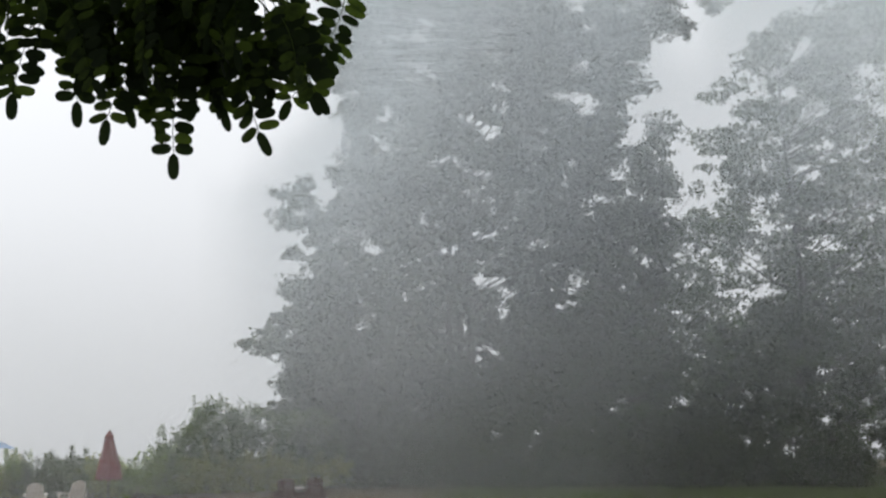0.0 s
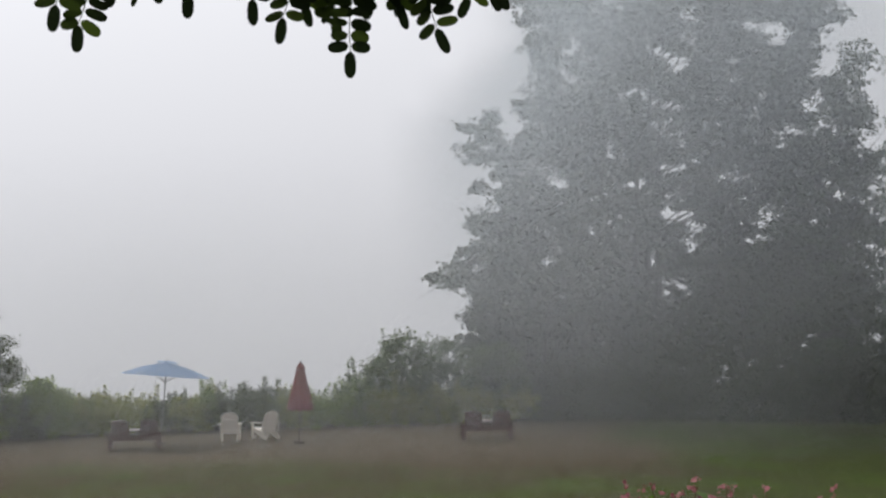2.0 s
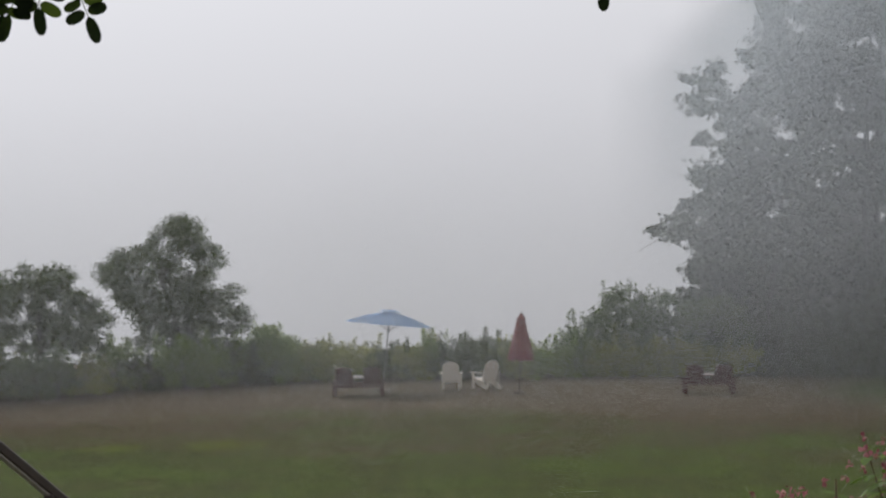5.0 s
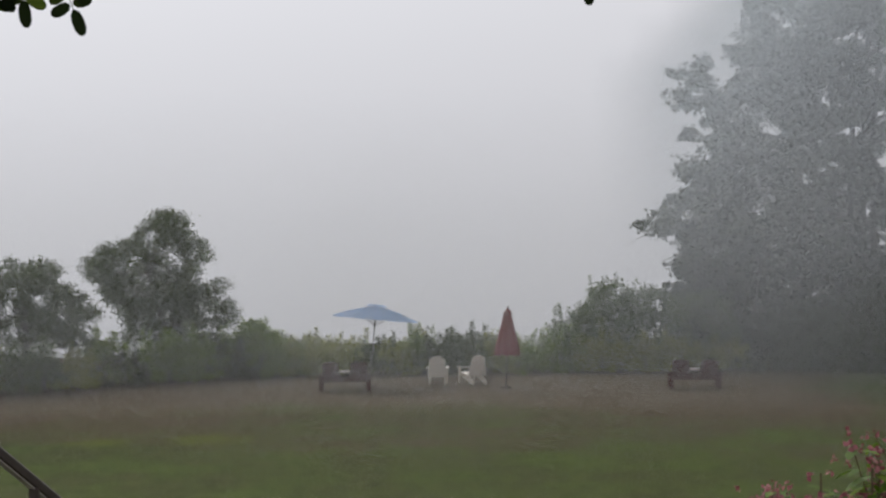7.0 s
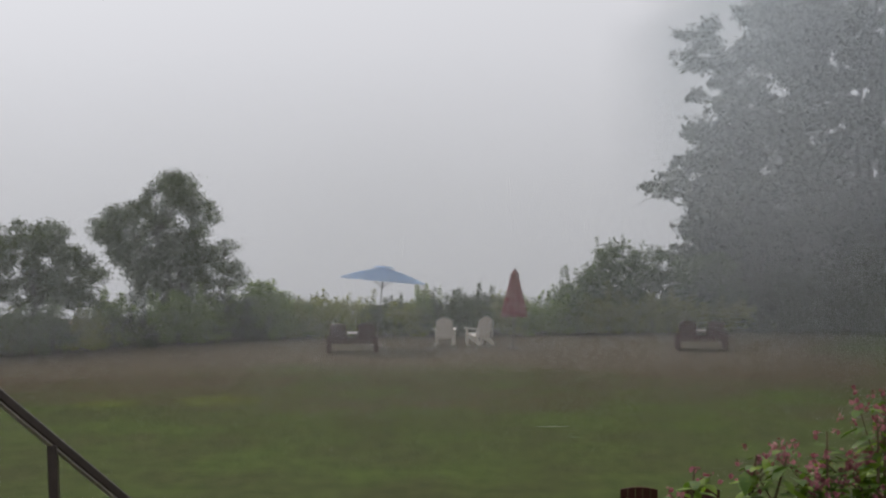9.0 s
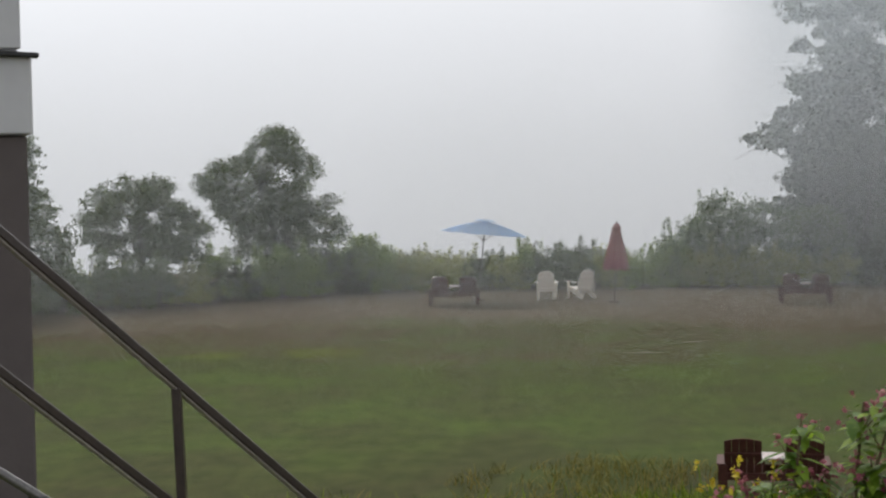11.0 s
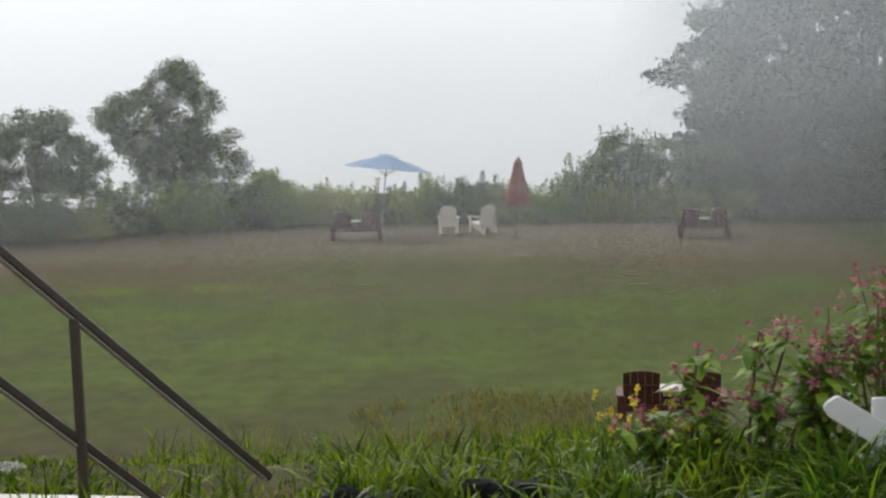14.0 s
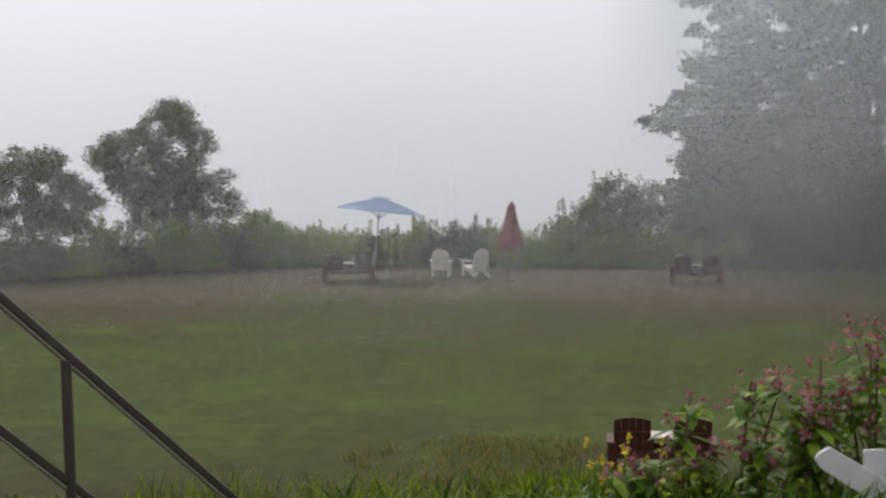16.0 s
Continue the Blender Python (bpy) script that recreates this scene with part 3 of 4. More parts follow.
def shrub(label, x, y, w, h, mat, seed, stalks=8, name="shrub"):
    """Several thin stems with a loose mound of leaves and a few shoots that stick out."""
    rng = np.random.default_rng(seed)
    z0 = height(x, y)
    root = thing(name, label, "shrub", "shore hedge", Matrix.Translation((x, y, z0)))
    blobs = []
    for _ in range(int(12 + 6 * w * h)):
        u, k = rng.uniform(-1, 1), rng.uniform(0.05, 0.8)
        r = rng.uniform(0.2, 0.34) * min(h, 1.7)
        blobs.append((u * w / 2 * math.sqrt(1 - 0.6 * k * k), rng.normal() * 0.3, k * h * (1 - 0.25 * u * u), r))
    lines, shoots = [], []
    for _ in range(stalks):
        a = Vector((rng.uniform(-0.5, 0.5) * w * 0.7, rng.normal() * 0.25, -0.05))
        b = a + Vector((rng.normal() * 0.15, rng.normal() * 0.1, h * rng.uniform(0.7, 1.2 if h < 2.2 else 0.88)))
        lines.append([(a, 0.016), (a.lerp(b, 0.5), 0.011), (b, 0.004)])
        for k in np.linspace(0.45, 1.0, 12):
            c = a.lerp(b, k)
            shoots += [tuple(c + Vector(rng.normal(size=3) * (0.05 + 0.09 * (1 - k)))) for _ in range(7)]
    pts = np.concatenate([clumps(rng, blobs, 330, 0.3, 6, 0.08), np.array(shoots)])
    pts = pts[pts[:, 2] > 0.0]
    v, f = leaf_cloud(rng, pts, 0.10, narrow=0.5)
    tv, tf = tubes(lines, 5)
    tagged(raw("branching", tv, tf, BARK, root), kind="stuff")
    tagged(raw("foliage", v, f, mat, root), kind="stuff")
    return root


# the weedy hedge follows the lawn's far edge
EDGE = [(-18.5, 48.5), (-16.7, 51.0), (-14.2, 52.9), (-11.8, 54.6), (-9.4, 56.7), (-6.1, 58.5), (-3.7, 59.0), (2.3, 59.3), (8.0, 59.6), (12.4, 59.0), (16.0, 57.3), (20.0, 55.2), (24.0, 52.8), (28.0, 50.5)]
def edge_at(x):
    return float(np.interp(x, [p[0] for p in EDGE], [p[1] for p in EDGE]))


hedge_rng = random.Random(5)
kinds = [("weedy green shrub in the shore hedge", LEAF_SHRUB), ("yellow-green weeds in the shore hedge", LEAF_WEED), ("dull green shrub in the shore hedge", LEAF_MAPLE)]
x, n = -18.0, 0
while x < 27.0:
    tall = 1.15 + 0.35 * hedge_rng.random()
    if x < -4:
        tall += 0.15
    if x > 14:
        tall += 0.5
    # beyond x = 11 the tree shade is put into the leaf colour
    label, mat = kinds[hedge_rng.randrange(3)] if x < 11 else ("shrub under the trees, its shade put into darker leaves", LEAF_OAK)
    shrub(label, x, edge_at(x) + 0.7 + 0.3 * hedge_rng.random(), 1.7, tall, mat, 100 + n)
    if -10 < x < 16:
        shrub(label, x + 0.5, edge_at(x) + 2.0, 1.9, tall + 0.15, mat, 300 + n)
    x += 1.05 + 0.25 * hedge_rng.random()
    n += 1
for k, (x, y, w, h) in enumerate([(5.0, 61.3, 2.4, 2.9), (6.3, 61.8, 2.2, 4.1), (7.8, 61.5, 2.6, 3.6), (9.6, 61.0, 2.8, 3.4), (11.6, 60.9, 2.8, 2.6), (13.8, 60.4, 3.0, 3.0), (16.5, 59.2, 3.2, 2.8), (19.4, 57.8, 3.2, 3.0), (22.4, 56.0, 3.0, 3.2), (-0.9, 60.2, 1.2, 1.6)]):
    # from the fifth on, dark leaves carry the shade under the trees
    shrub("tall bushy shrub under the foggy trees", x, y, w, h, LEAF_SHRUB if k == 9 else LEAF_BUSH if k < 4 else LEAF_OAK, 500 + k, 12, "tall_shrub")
shrub("bright green bush beside the small tree", -6.8, 58.9, 2.0, 2.4, LEAF_SHRUB, 520, 10, "tall_shrub")
for k, (x, y) in enumerate([(-15.6, 51.8), (-14.4, 53.0), (-13.2, 53.7)]):
    shrub("silvery grey-green willow bush in the hedge", x, y, 1.6, 1.75, LEAF_SILVER, 540 + k, 10, "willow_bush")
shrub("leafy bush at the foot of the small tree", -11.4, 56.3, 1.8, 1.9, LEAF_SHRUB, 550, 10, "tall_shrub")


# ---- lawn furniture ----
def fan_back(root, mat, x0, width, tilt=20.0, low=0.28, top=0.95, slats=5, arc=0.13):
    """Upright slats with a rounded top, leaning back, and two cross rails."""
    m = Matrix.Translation((x0, -0.22, low)) @ Matrix.Rotation(radians(tilt), 4, "X")
    tall = (top - low) / math.cos(radians(tilt))
    w = width / slats
    for k in range(slats):
        u = (k - (slats - 1) / 2) / (slats / 2)
        a, b = -w / 2 + 0.002, w / 2 - 0.002
        cut = lambda q: tall - arc * width / 0.53 * ((u + q / (width / 2)) ** 2)
        rows = [(a, 0.0), (b, 0.0), (b, cut(b)), ((a + b) / 2, cut(0)), (a, cut(a))]
        part("back_slat", slab(rows, 0.022, m @ Matrix.Translation((u * width / 2, 0, 0)), 0.003), mat, root)
    for z in (0.08, 0.62 * tall):
        part("back_rail", board(width, 0.03, 0.07, m @ Matrix.Translation((0, -0.028, z))), mat, root)


def lawn_chair(mat, at, label):
    root = thing("adirondack_chair", label, "chair", "chairs by the shore", at)
    fan_back(root, mat, 0, 0.56, top=0.98)
    for k in range(6):
        u = k / 5
        part("seat_slat", board(0.52, 0.085, 0.02, Matrix.Translation((0, -0.2 + 0.5 * u, 0.27 + 0.10 * u)) @ Matrix.Rotation(radians(11), 4, "X")), mat, root)
    for s in (-1, 1):
        part("armrest", slab([(-0.07, -0.42), (0.05, -0.42), (0.08, 0.25), (0.05, 0.38), (-0.05, 0.38), (-0.08, 0.25)], 0.024,
                             Matrix.Translation((s * 0.33, 0, 0.56)) @ Matrix.Rotation(radians(-90), 4, "X") @ Matrix.Diagonal((1, 1, -1, 1))), mat, root)
        part("front_leg", board(0.09, 0.03, 0.55, Matrix.Translation((s * 0.29, 0.30, 0.275))), mat, root)
        part("stringer", slab([(-0.52, 0.0), (-0.38, 0.0), (0.32, 0.27), (0.32, 0.37), (-0.3, 0.25), (-0.52, 0.09)], 0.03,
                              Matrix.Translation((s * 0.255, 0, 0)) @ Matrix.Rotation(radians(90), 4, "Z")), mat, root)
        part("arm_post", board(0.03, 0.05, 0.3, Matrix.Translation((s * 0.30, -0.36, 0.41))), mat, root)
    return root


def double_seat(mat, at, label):
    """Two seats side by side with a small table between them."""
    root = thing("double_lawn_seat", label, "bench", "double seats on the lawn", at)
    for s in (-1, 1):
        fan_back(root, mat, s * 0.46, 0.56, top=0.94, arc=0.045)
        for k in range(5):
            u = k / 4
            part("seat_slat", board(0.56, 0.1, 0.022, Matrix.Translation((s * 0.46, -0.18 + 0.46 * u, 0.34 + 0.05 * u)) @ Matrix.Rotation(radians(6), 4, "X")), mat, root)
        part("armrest", slab([(-0.07, -0.42), (0.07, -0.42), (0.07, 0.34), (0.03, 0.40), (-0.03, 0.40), (-0.07, 0.34)], 0.028,
                             Matrix.Translation((s * 0.78, 0, 0.525)) @ Matrix.Rotation(radians(-90), 4, "X") @ Matrix.Diagonal((1, 1, -1, 1))), mat, root)
        for y in (-0.34, 0.32):
            part("leg", board(0.14, 0.06, 0.51, Matrix.Translation((s * 0.76, y, 0.255))), mat, root)
    for k in range(4):
        part("table_slat", board(0.34, 0.13, 0.024, Matrix.Translation((0, -0.22 + 0.14 * k, 0.60))), PALE_SLAT, root, "pale table slat")
    part("back_beam", board(1.44, 0.04, 0.11, Matrix.Translation((0, -0.30, 0.33))), mat, root)
    part("front_beam", board(1.44, 0.04, 0.11, Matrix.Translation((0, 0.31, 0.36))), mat, root)
    for s in (-1, 1):
        part("table_support", board(0.04, 0.5, 0.22, Matrix.Translation((s * 0.15, 0.0, 0.47))), mat, root)
    return root


double_seat(RED_PAINT, pose(-3.17, 53.8, 0, 0, 0, 2), "dark red wooden double seat with a table between")
double_seat(RED_PAINT, pose(8.12, 53.5, 0, 0, 0, -4), "dark red wooden double seat standing by itself")
double_seat(BROWN_PAINT, pose(3.04, 23.0, 0, 0, 0, -6) @ Matrix.Scale(0.91, 4), "red-brown wooden double seat below the flower bank")
lawn_chair(CREAM_PAINT, pose(-0.16, 55.6, 0, 0, 0, -3), "cream wooden lawn chair facing the foggy lake")
lawn_chair(CREAM_PAINT, pose(0.98, 55.9, 0, 0, 0, 32), "cream wooden lawn chair turned towards its neighbour")


def open_umbrella(at):
    root = thing("patio_umbrella", "open blue canvas umbrella leaning on a thin pole", "umbrella", at=at)
    top, rim, drop, sides = 2.66, 1.47, 0.42, 8
    v, f = [(0, 0, top)], []
    rings = 5
    for k in range(1, rings + 1):
        u = k / rings
        for i in range(sides * 2):
            a = math.tau * i / (sides * 2)
            r = rim * u * (1.0 if i % 2 == 0 else math.cos(math.pi / sides) * 0.985)
            v.append((r * math.cos(a), r * math.sin(a), top - drop * u**1.5 + (0.0 if i % 2 == 0 else -0.015 * u)))
    n = sides * 2
    bm = bmesh.new()
    bv_ = [bm.verts.new(p) for p in v]
    for i in range(n):
        bm.faces.new((bv_[0], bv_[1 + i], bv_[1 + (i + 1) % n]))
        for k in range(rings - 1):
            a, b = 1 + k * n + i, 1 + k * n + (i + 1) % n
            bm.faces.new((bv_[a], bv_[a + n], bv_[b + n], bv_[b]))
    bmesh.ops.solidify(bm, geom=bm.faces[:], thickness=0.006)
    part("canopy", bm, BLUE_CLOTH, root)
    cap = bmesh.new()
    bmesh.ops.create_cone(cap, cap_ends=True, segments=16, radius1=0.40, radius2=0.24, depth=0.07, matrix=Matrix.Translation((0, 0, top + 0.03)))
    part("vent", cap, BLUE_CLOTH, root, "raised vent cap")
    tip = bmesh.new()
    bmesh.ops.create_uvsphere(tip, u_segments=10, v_segments=8, radius=0.03, matrix=Matrix.Translation((0, 0, top + 0.09)))
    part("finial", tip, POLE, root, smooth=True)
    tv, tf = tubes([[((0, 0, 0.0), 0.022), ((0, 0, 1.3), 0.022), ((0, 0, top), 0.02)]], 10)
    raw("pole", tv, tf, POLE, root, smooth=True)
    for i in range(sides):
        a = math.tau * i / sides
        d = Vector((math.cos(a), math.sin(a), 0))
        tv, tf = tubes([[(d * 0.05 + Vector((0, 0, top - 0.03)), 0.009), (d * rim * 0.98 + Vector((0, 0, top - drop - 0.005)), 0.007)]], 5)
        rib = raw("rib", tv, tf, POLE, root)
        tv, tf = tubes([[(d * 0.04 + Vector((0, 0, top - 0.62)), 0.007), (d * rim * 0.5 + Vector((0, 0, top - 0.22)), 0.007)]], 5)
        raw("strut", tv, tf, POLE, rib)
    hub = bmesh.new()
    bmesh.ops.create_cone(hub, cap_ends=True, segments=10, radius1=0.05, radius2=0.05, depth=0.08, matrix=Matrix.Translation((0, 0, top - 0.62)))
    part("hub", hub, POLE, root)
    base = bmesh.new()
    bmesh.ops.create_cone(base, cap_ends=True, segments=20, radius1=0.24, radius2=0.2, depth=0.07, matrix=Matrix.Translation((0, 0, 0.035)))
    part("base", base, WOOD_POLE, root)


open_umbrella(Matrix.Translation((-2.44, 55.1, 0)) @ Matrix.Rotation(radians(5.5), 4, "Y") @ Matrix.Rotation(radians(-2), 4, "X") @ Matrix.Rotation(radians(10), 4, "Z"))


def closed_umbrella(at):
    root = thing("closed_umbrella", "folded dark red canvas umbrella on a dark pole", "umbrella", at=at)
    n, v, f = 24, [], []
    rows = [(1.08, 0.36), (1.25, 0.355), (1.6, 0.28), (2.0, 0.19), (2.3, 0.135), (2.38, 0.12), (2.40, 0.16), (2.5, 0.10), (2.6, 0.03)]
    for k, (z, r) in enumerate(rows):
        for i in range(n):
            a = math.tau * i / n
            fold = 1.0 + (0.16 if z < 2.35 else 0.05) * math.cos(8 * a) + 0.05 * math.sin(3 * a + k)
            v.append((r * fold * math.cos(a), r * fold * math.sin(a), z - (0.05 * math.cos(8 * a) if k == 0 else 0)))
    for k in range(len(rows) - 1):
        for i in range(n):
            a, b = k * n + i, k * n + (i + 1) % n
            f.append((a, b, b + n, a + n))
    raw("canopy", v, f, RED_CLOTH, root, smooth=True)
    tv, tf = tubes([[((0, 0, 0), 0.03), ((0, 0, 1.4), 0.028), ((0, 0, 2.68), 0.02)]], 10)
    raw("pole", tv, tf, WOOD_POLE, root, smooth=True)
    base = bmesh.new()
    bmesh.ops.create_cone(base, cap_ends=True, segments=20, radius1=0.2, radius2=0.16, depth=0.07, matrix=Matrix.Translation((0, 0, 0.035)))
    part("base", base, WOOD_POLE, root)


closed_umbrella(pose(2.05, 53.95, 0, 0, 2, 0))


# ---- house corner, steps and handrails ----
CORNER = pose(-2.45, 7.62, 0, 0, 0, 21)
house = thing("house", "taupe house wall with white trim at its corner", "house", at=CORNER)
part("wall", board(6.0, 5.0, 5.15, Matrix.Translation((-3.0, 2.5, 2.285)), 0.01), FOUNDATION, house, "taupe painted lower wall")
part("upper_wall", board(6.0, 5.0, 2.6, Matrix.Translation((-3.03, 2.53, 6.16)), 0.01), SIDING, house)
part("corner_board", board(0.30, 0.05, 0.36, Matrix.Translation((-0.13, -0.025, 5.045)), 0.008), SIDING, house, "white skirt board")
part("side_board", board(0.05, 1.2, 0.36, Matrix.Translation((0.005, 0.6, 5.045)), 0.008), SIDING, house)
part("drip_edge", board(0.42, 0.11, 0.022, Matrix.Translation((-0.15, -0.05, 5.24)) @ Matrix.Rotation(radians(3), 4, "Y"), 0.004), DARK_TRIM, house, "dark metal drip edge")
for k in range(8):
    part("siding_board", board(5.9, 0.03, 0.17, Matrix.Translation((-3.0, -0.01, 5.36 + 0.16 * k)) @ Matrix.Rotation(radians(-5), 4, "X"), 0.004), SIDING, house)
part("corner_post", board(0.10, 0.06, 2.2, Matrix.Translation((-0.07, -0.045, 6.36)), 0.006), SIDING, house)
part("roof", board(6.6, 5.6, 0.12, Matrix.Translation((-3.0, 2.5, 7.52)) @ Matrix.Rotation(radians(4), 4, "X"), 0.01), ROOFING, house)

RUN = Vector((0.64, 1.03, -0.905))
TOP0 = Vector((-1.38, 5.12, 4.19))
rail = thing("stair_handrail", "dark brown metal stair handrail with two bars", "handrail", at=Matrix.Translation((TOP0.x, TOP0.y, 3.1)))


def bar(a, b, w, h, parent, mat, origin, name):
    """A square tube from a to b."""
    way = (b - a).normalized()
    m = way.to_track_quat("Y", "Z").to_matrix().to_4x4()
    m.translation = (a + b) / 2 - origin
    return part(name, board(w, (b - a).length, h, m, 0.005), mat, parent)


O_RAIL = Vector((TOP0.x, TOP0.y, 3.1))
bar(TOP0 - RUN * 0.9, TOP0 + RUN * 1.04, 0.030, 0.032, rail, RAIL_BROWN, O_RAIL, "top_bar")
low = Vector((0, 0, -0.42))
bar(TOP0 - RUN * 0.9 + low, TOP0 + RUN * 0.80 + low, 0.028, 0.031, rail, RAIL_BROWN, O_RAIL, "lower_bar")
# thin pale strips added under both bars to paint in their lit lower edge
under = Vector((-0.003, -0.004, -0.0205))
bar(TOP0 - RUN * 0.9 + under, TOP0 + RUN * 1.02 + under, 0.026, 0.006, rail, EDGE_HIGHLIGHT, O_RAIL, "highlight_strip")
bar(TOP0 - RUN * 0.9 + low + under, TOP0 + RUN * 0.78 + low + under, 0.026, 0.006, rail, EDGE_HIGHLIGHT, O_RAIL, "highlight_strip")
for u in (0.214, -0.75):
    p = TOP0 + RUN * u
    bar(Vector((p.x + 0.03, p.y, 2.9)), Vector((p.x, p.y, p.z - 0.015)), 0.035, 0.03, rail, RAIL_BROWN, O_RAIL, "post")

tube_rail = thing("tube_handrail", "grey galvanised tube handrail with a curved end", "handrail", at=Matrix.Translation((-1.5, 5.25, 3.1)))
O_TUBE = Vector((-1.5, 5.25, 3.1))
E0, E1 = Vector((-2.06, 4.63, 4.12)), Vector((-1.46, 4.78, 3.69))
bend = [E0, E0.lerp(E1, 0.6), E1, E1 + Vector((0.035, 0.02, -0.04)), E1 + Vector((0.045, 0.025, -0.10)), E1 + Vector((0.045, 0.025, -0.18)), E1 + Vector((0.015, 0.01, -0.235)), E1 + Vector((-0.05, -0.02, -0.25))]
tv, tf = tubes([[(p - O_TUBE, 0.0145) for p in bend]], 12)
raw("tube", tv, tf, RAIL_GREY, tube_rail, smooth=True)
q = E0.lerp(E1, 0.88)
for dx in (-0.018, 0.018):
    tv, tf = tubes([[(Vector((q.x + dx, q.y, 3.0)) - O_TUBE, 0.012), (Vector((q.x + dx, q.y, q.z)) - O_TUBE, 0.012)]], 10)
    raw("upright", tv, tf, RAIL_GREY if dx > 0 else RAIL_BROWN, tube_rail, smooth=True)

steps = thing("garden_steps", "weathered concrete steps with a whitish coping", "steps", at=Matrix.Translation((-1.7, 5.8, 3.0)))
part("coping", board(1.3, 0.10, 0.03, Matrix.Translation((-0.01, 0.06, 0.25)) @ Matrix.Rotation(radians(1.5), 4, "Y"), 0.012), COPING, steps, "whitish coping board")
part("side_wall", board(1.26, 0.07, 0.5, Matrix.Translation((-0.01, 0.07, -0.015)), 0.01), FOUNDATION, steps)
for k in range(3):
    part("tread", board(0.9, 0.32, 0.17, Matrix.Translation((-0.35, -0.2 - 0.3 * k, 0.03 - 0.10 * k)), 0.012), COPING, steps)


# ---- planting on the bank ----
def blades(rng, xy, tall, wide, droop, segs=5):
    """Curved grass blades: arrays of verts and quads."""
    n = len(xy)
    z = np.array([height(a, b) for a, b in xy]) - 0.01
    h = tall * rng.uniform(0.45, 1.25, n)
    w = wide * rng.uniform(0.5, 1.3, n)
    th = rng.uniform(0, 6.283, n)
    lean = np.stack([np.cos(th), np.sin(th)], 1)
    side = np.stack([-np.sin(th + rng.normal(0, 0.5, n)), np.cos(th)], 1)
    bend = droop * rng.uniform(0.25, 1.3, n)
    rows = []
    for k in range(segs + 1):
        u = k / segs
        out = bend * h * u**1.8
        up = h * (u - 0.42 * np.minimum(bend, 1.6) * u**2.6)
        c = np.stack([xy[:, 0] + lean[:, 0] * out, xy[:, 1] + lean[:, 1] * out, z + up], 1)
        ww = (w * (0.7 + 0.6 * u) * (1 - u**2.2) + 0.0008)[:, None] / 2
        s = np.concatenate([side, np.zeros((n, 1))], 1)
        rows += [c - s * ww, c + s * ww]
    v = np.stack(rows, 1).reshape(-1, 3)
    b = (np.arange(n) * 2 * (segs + 1))[:, None]
    f = np.concatenate([b + [2 * k, 2 * k + 1, 2 * k + 3, 2 * k + 2] for k in range(segs)], 0)
    return v, f


rng = np.random.default_rng(77)


def strewn(n, x0, x1, y0, y1, tufts, bare=-1.0):
    """Points gathered in tufts."""
    c = np.stack([rng.uniform(x0, x1, tufts), rng.uniform(y0, y1, tufts)], 1)
    c = np.array([p for p in c if noise.noise((p[0] * 1.7, p[1] * 2.6, 5.0)) > bare and not (bare > -0.9 and (p[0] < -0.75 and p[1] < 5.3 or p[0] > -0.55 and 5.7 < p[1] < 6.2 and noise.noise((p[0] * 9, p[1] * 9, 1.0)) < 0.22 or p[0] > 1.1 and p[1] < 5.95 and noise.noise((p[0] * 9, p[1] * 9, 1.0)) < 0.3))])
    return c[rng.integers(0, len(c), n)] + rng.normal(0, 0.055, (n, 2))


bank = strewn(6800, -2.3, 2.6, 4.3, 6.7, 760, -0.22)
bank = bank[(bank[:, 0] > -0.45) | (bank[:, 1] < 5.7) | (rng.uniform(size=len(bank)) < 0.6)]
bank = bank[(bank[:, 0] < 1.2) | (bank[:, 1] > 6.0) | (rng.uniform(size=len(bank)) < 0.25)]
tagged(raw("grass", *blades(rng, bank, 0.19, 0.017, 0.9), GRASS, smooth=True), "fresh green grass tufts on the bank", "grass", kind="stuff")
tagged(raw("tall_grass", *blades(rng, strewn(1900, -0.5, 1.3, 6.25, 7.3, 130), 0.25, 0.018, 0.8), GRASS, smooth=True), "taller green grass along the top of the bank", "grass", kind="stuff")
tagged(raw("verge_grass", *blades(rng, strewn(4200, -2.3, -0.9, 5.6, 5.80, 420), 0.15, 0.012, 0.8), GRASS, smooth=True), "green grass along the coping of the steps", "grass", kind="stuff")
tagged(raw("slope_grass", *blades(rng, strewn(4200, -3.2, 0.4, 6.7, 9.5, 900), 0.065, 0.010, 0.8), GRASS, smooth=True), "short green grass on the slope below the bank", "grass", kind="stuff")
tagged(raw("post_grass", *blades(rng, strewn(90, -1.38, -1.1, 5.05, 5.3, 10), 0.40, 0.012, 0.4), GRASS, smooth=True), "tall grass round the foot of the handrail post", "grass", kind="stuff")
tagged(raw("thin_grass", *blades(rng, strewn(1500, -0.8, 1.5, 4.5, 6.1, 420), 0.11, 0.010, 1.0), GRASS, smooth=True), "thin young grass coming up through dead leaves", "grass", kind="stuff")
tagged(raw("dry_grass", *blades(rng, strewn(2000, -2.0, 2.4, 4.6, 6.6, 500), 0.11, 0.006, 2.0), STRAW, smooth=True), "dead straw blades among the grass", "grass", kind="stuff")
tufts = np.stack([rng.normal(0.9, 1.0, 200), rng.uniform(21.0, 25.5, 200)], 1)
tagged(raw("seeding_grass", *blades(rng, np.concatenate([np.repeat(tufts, 11, 0) + rng.normal(0, 0.11, (2200, 2)), np.stack([rng.uniform(-3.5, 3.6, 350), rng.uniform(20.5, 22.5, 350)], 1)]), 0.26, 0.012, 1.1), STRAW, smooth=True), "tall dry seeding grass below the bank", "grass", kind="stuff")
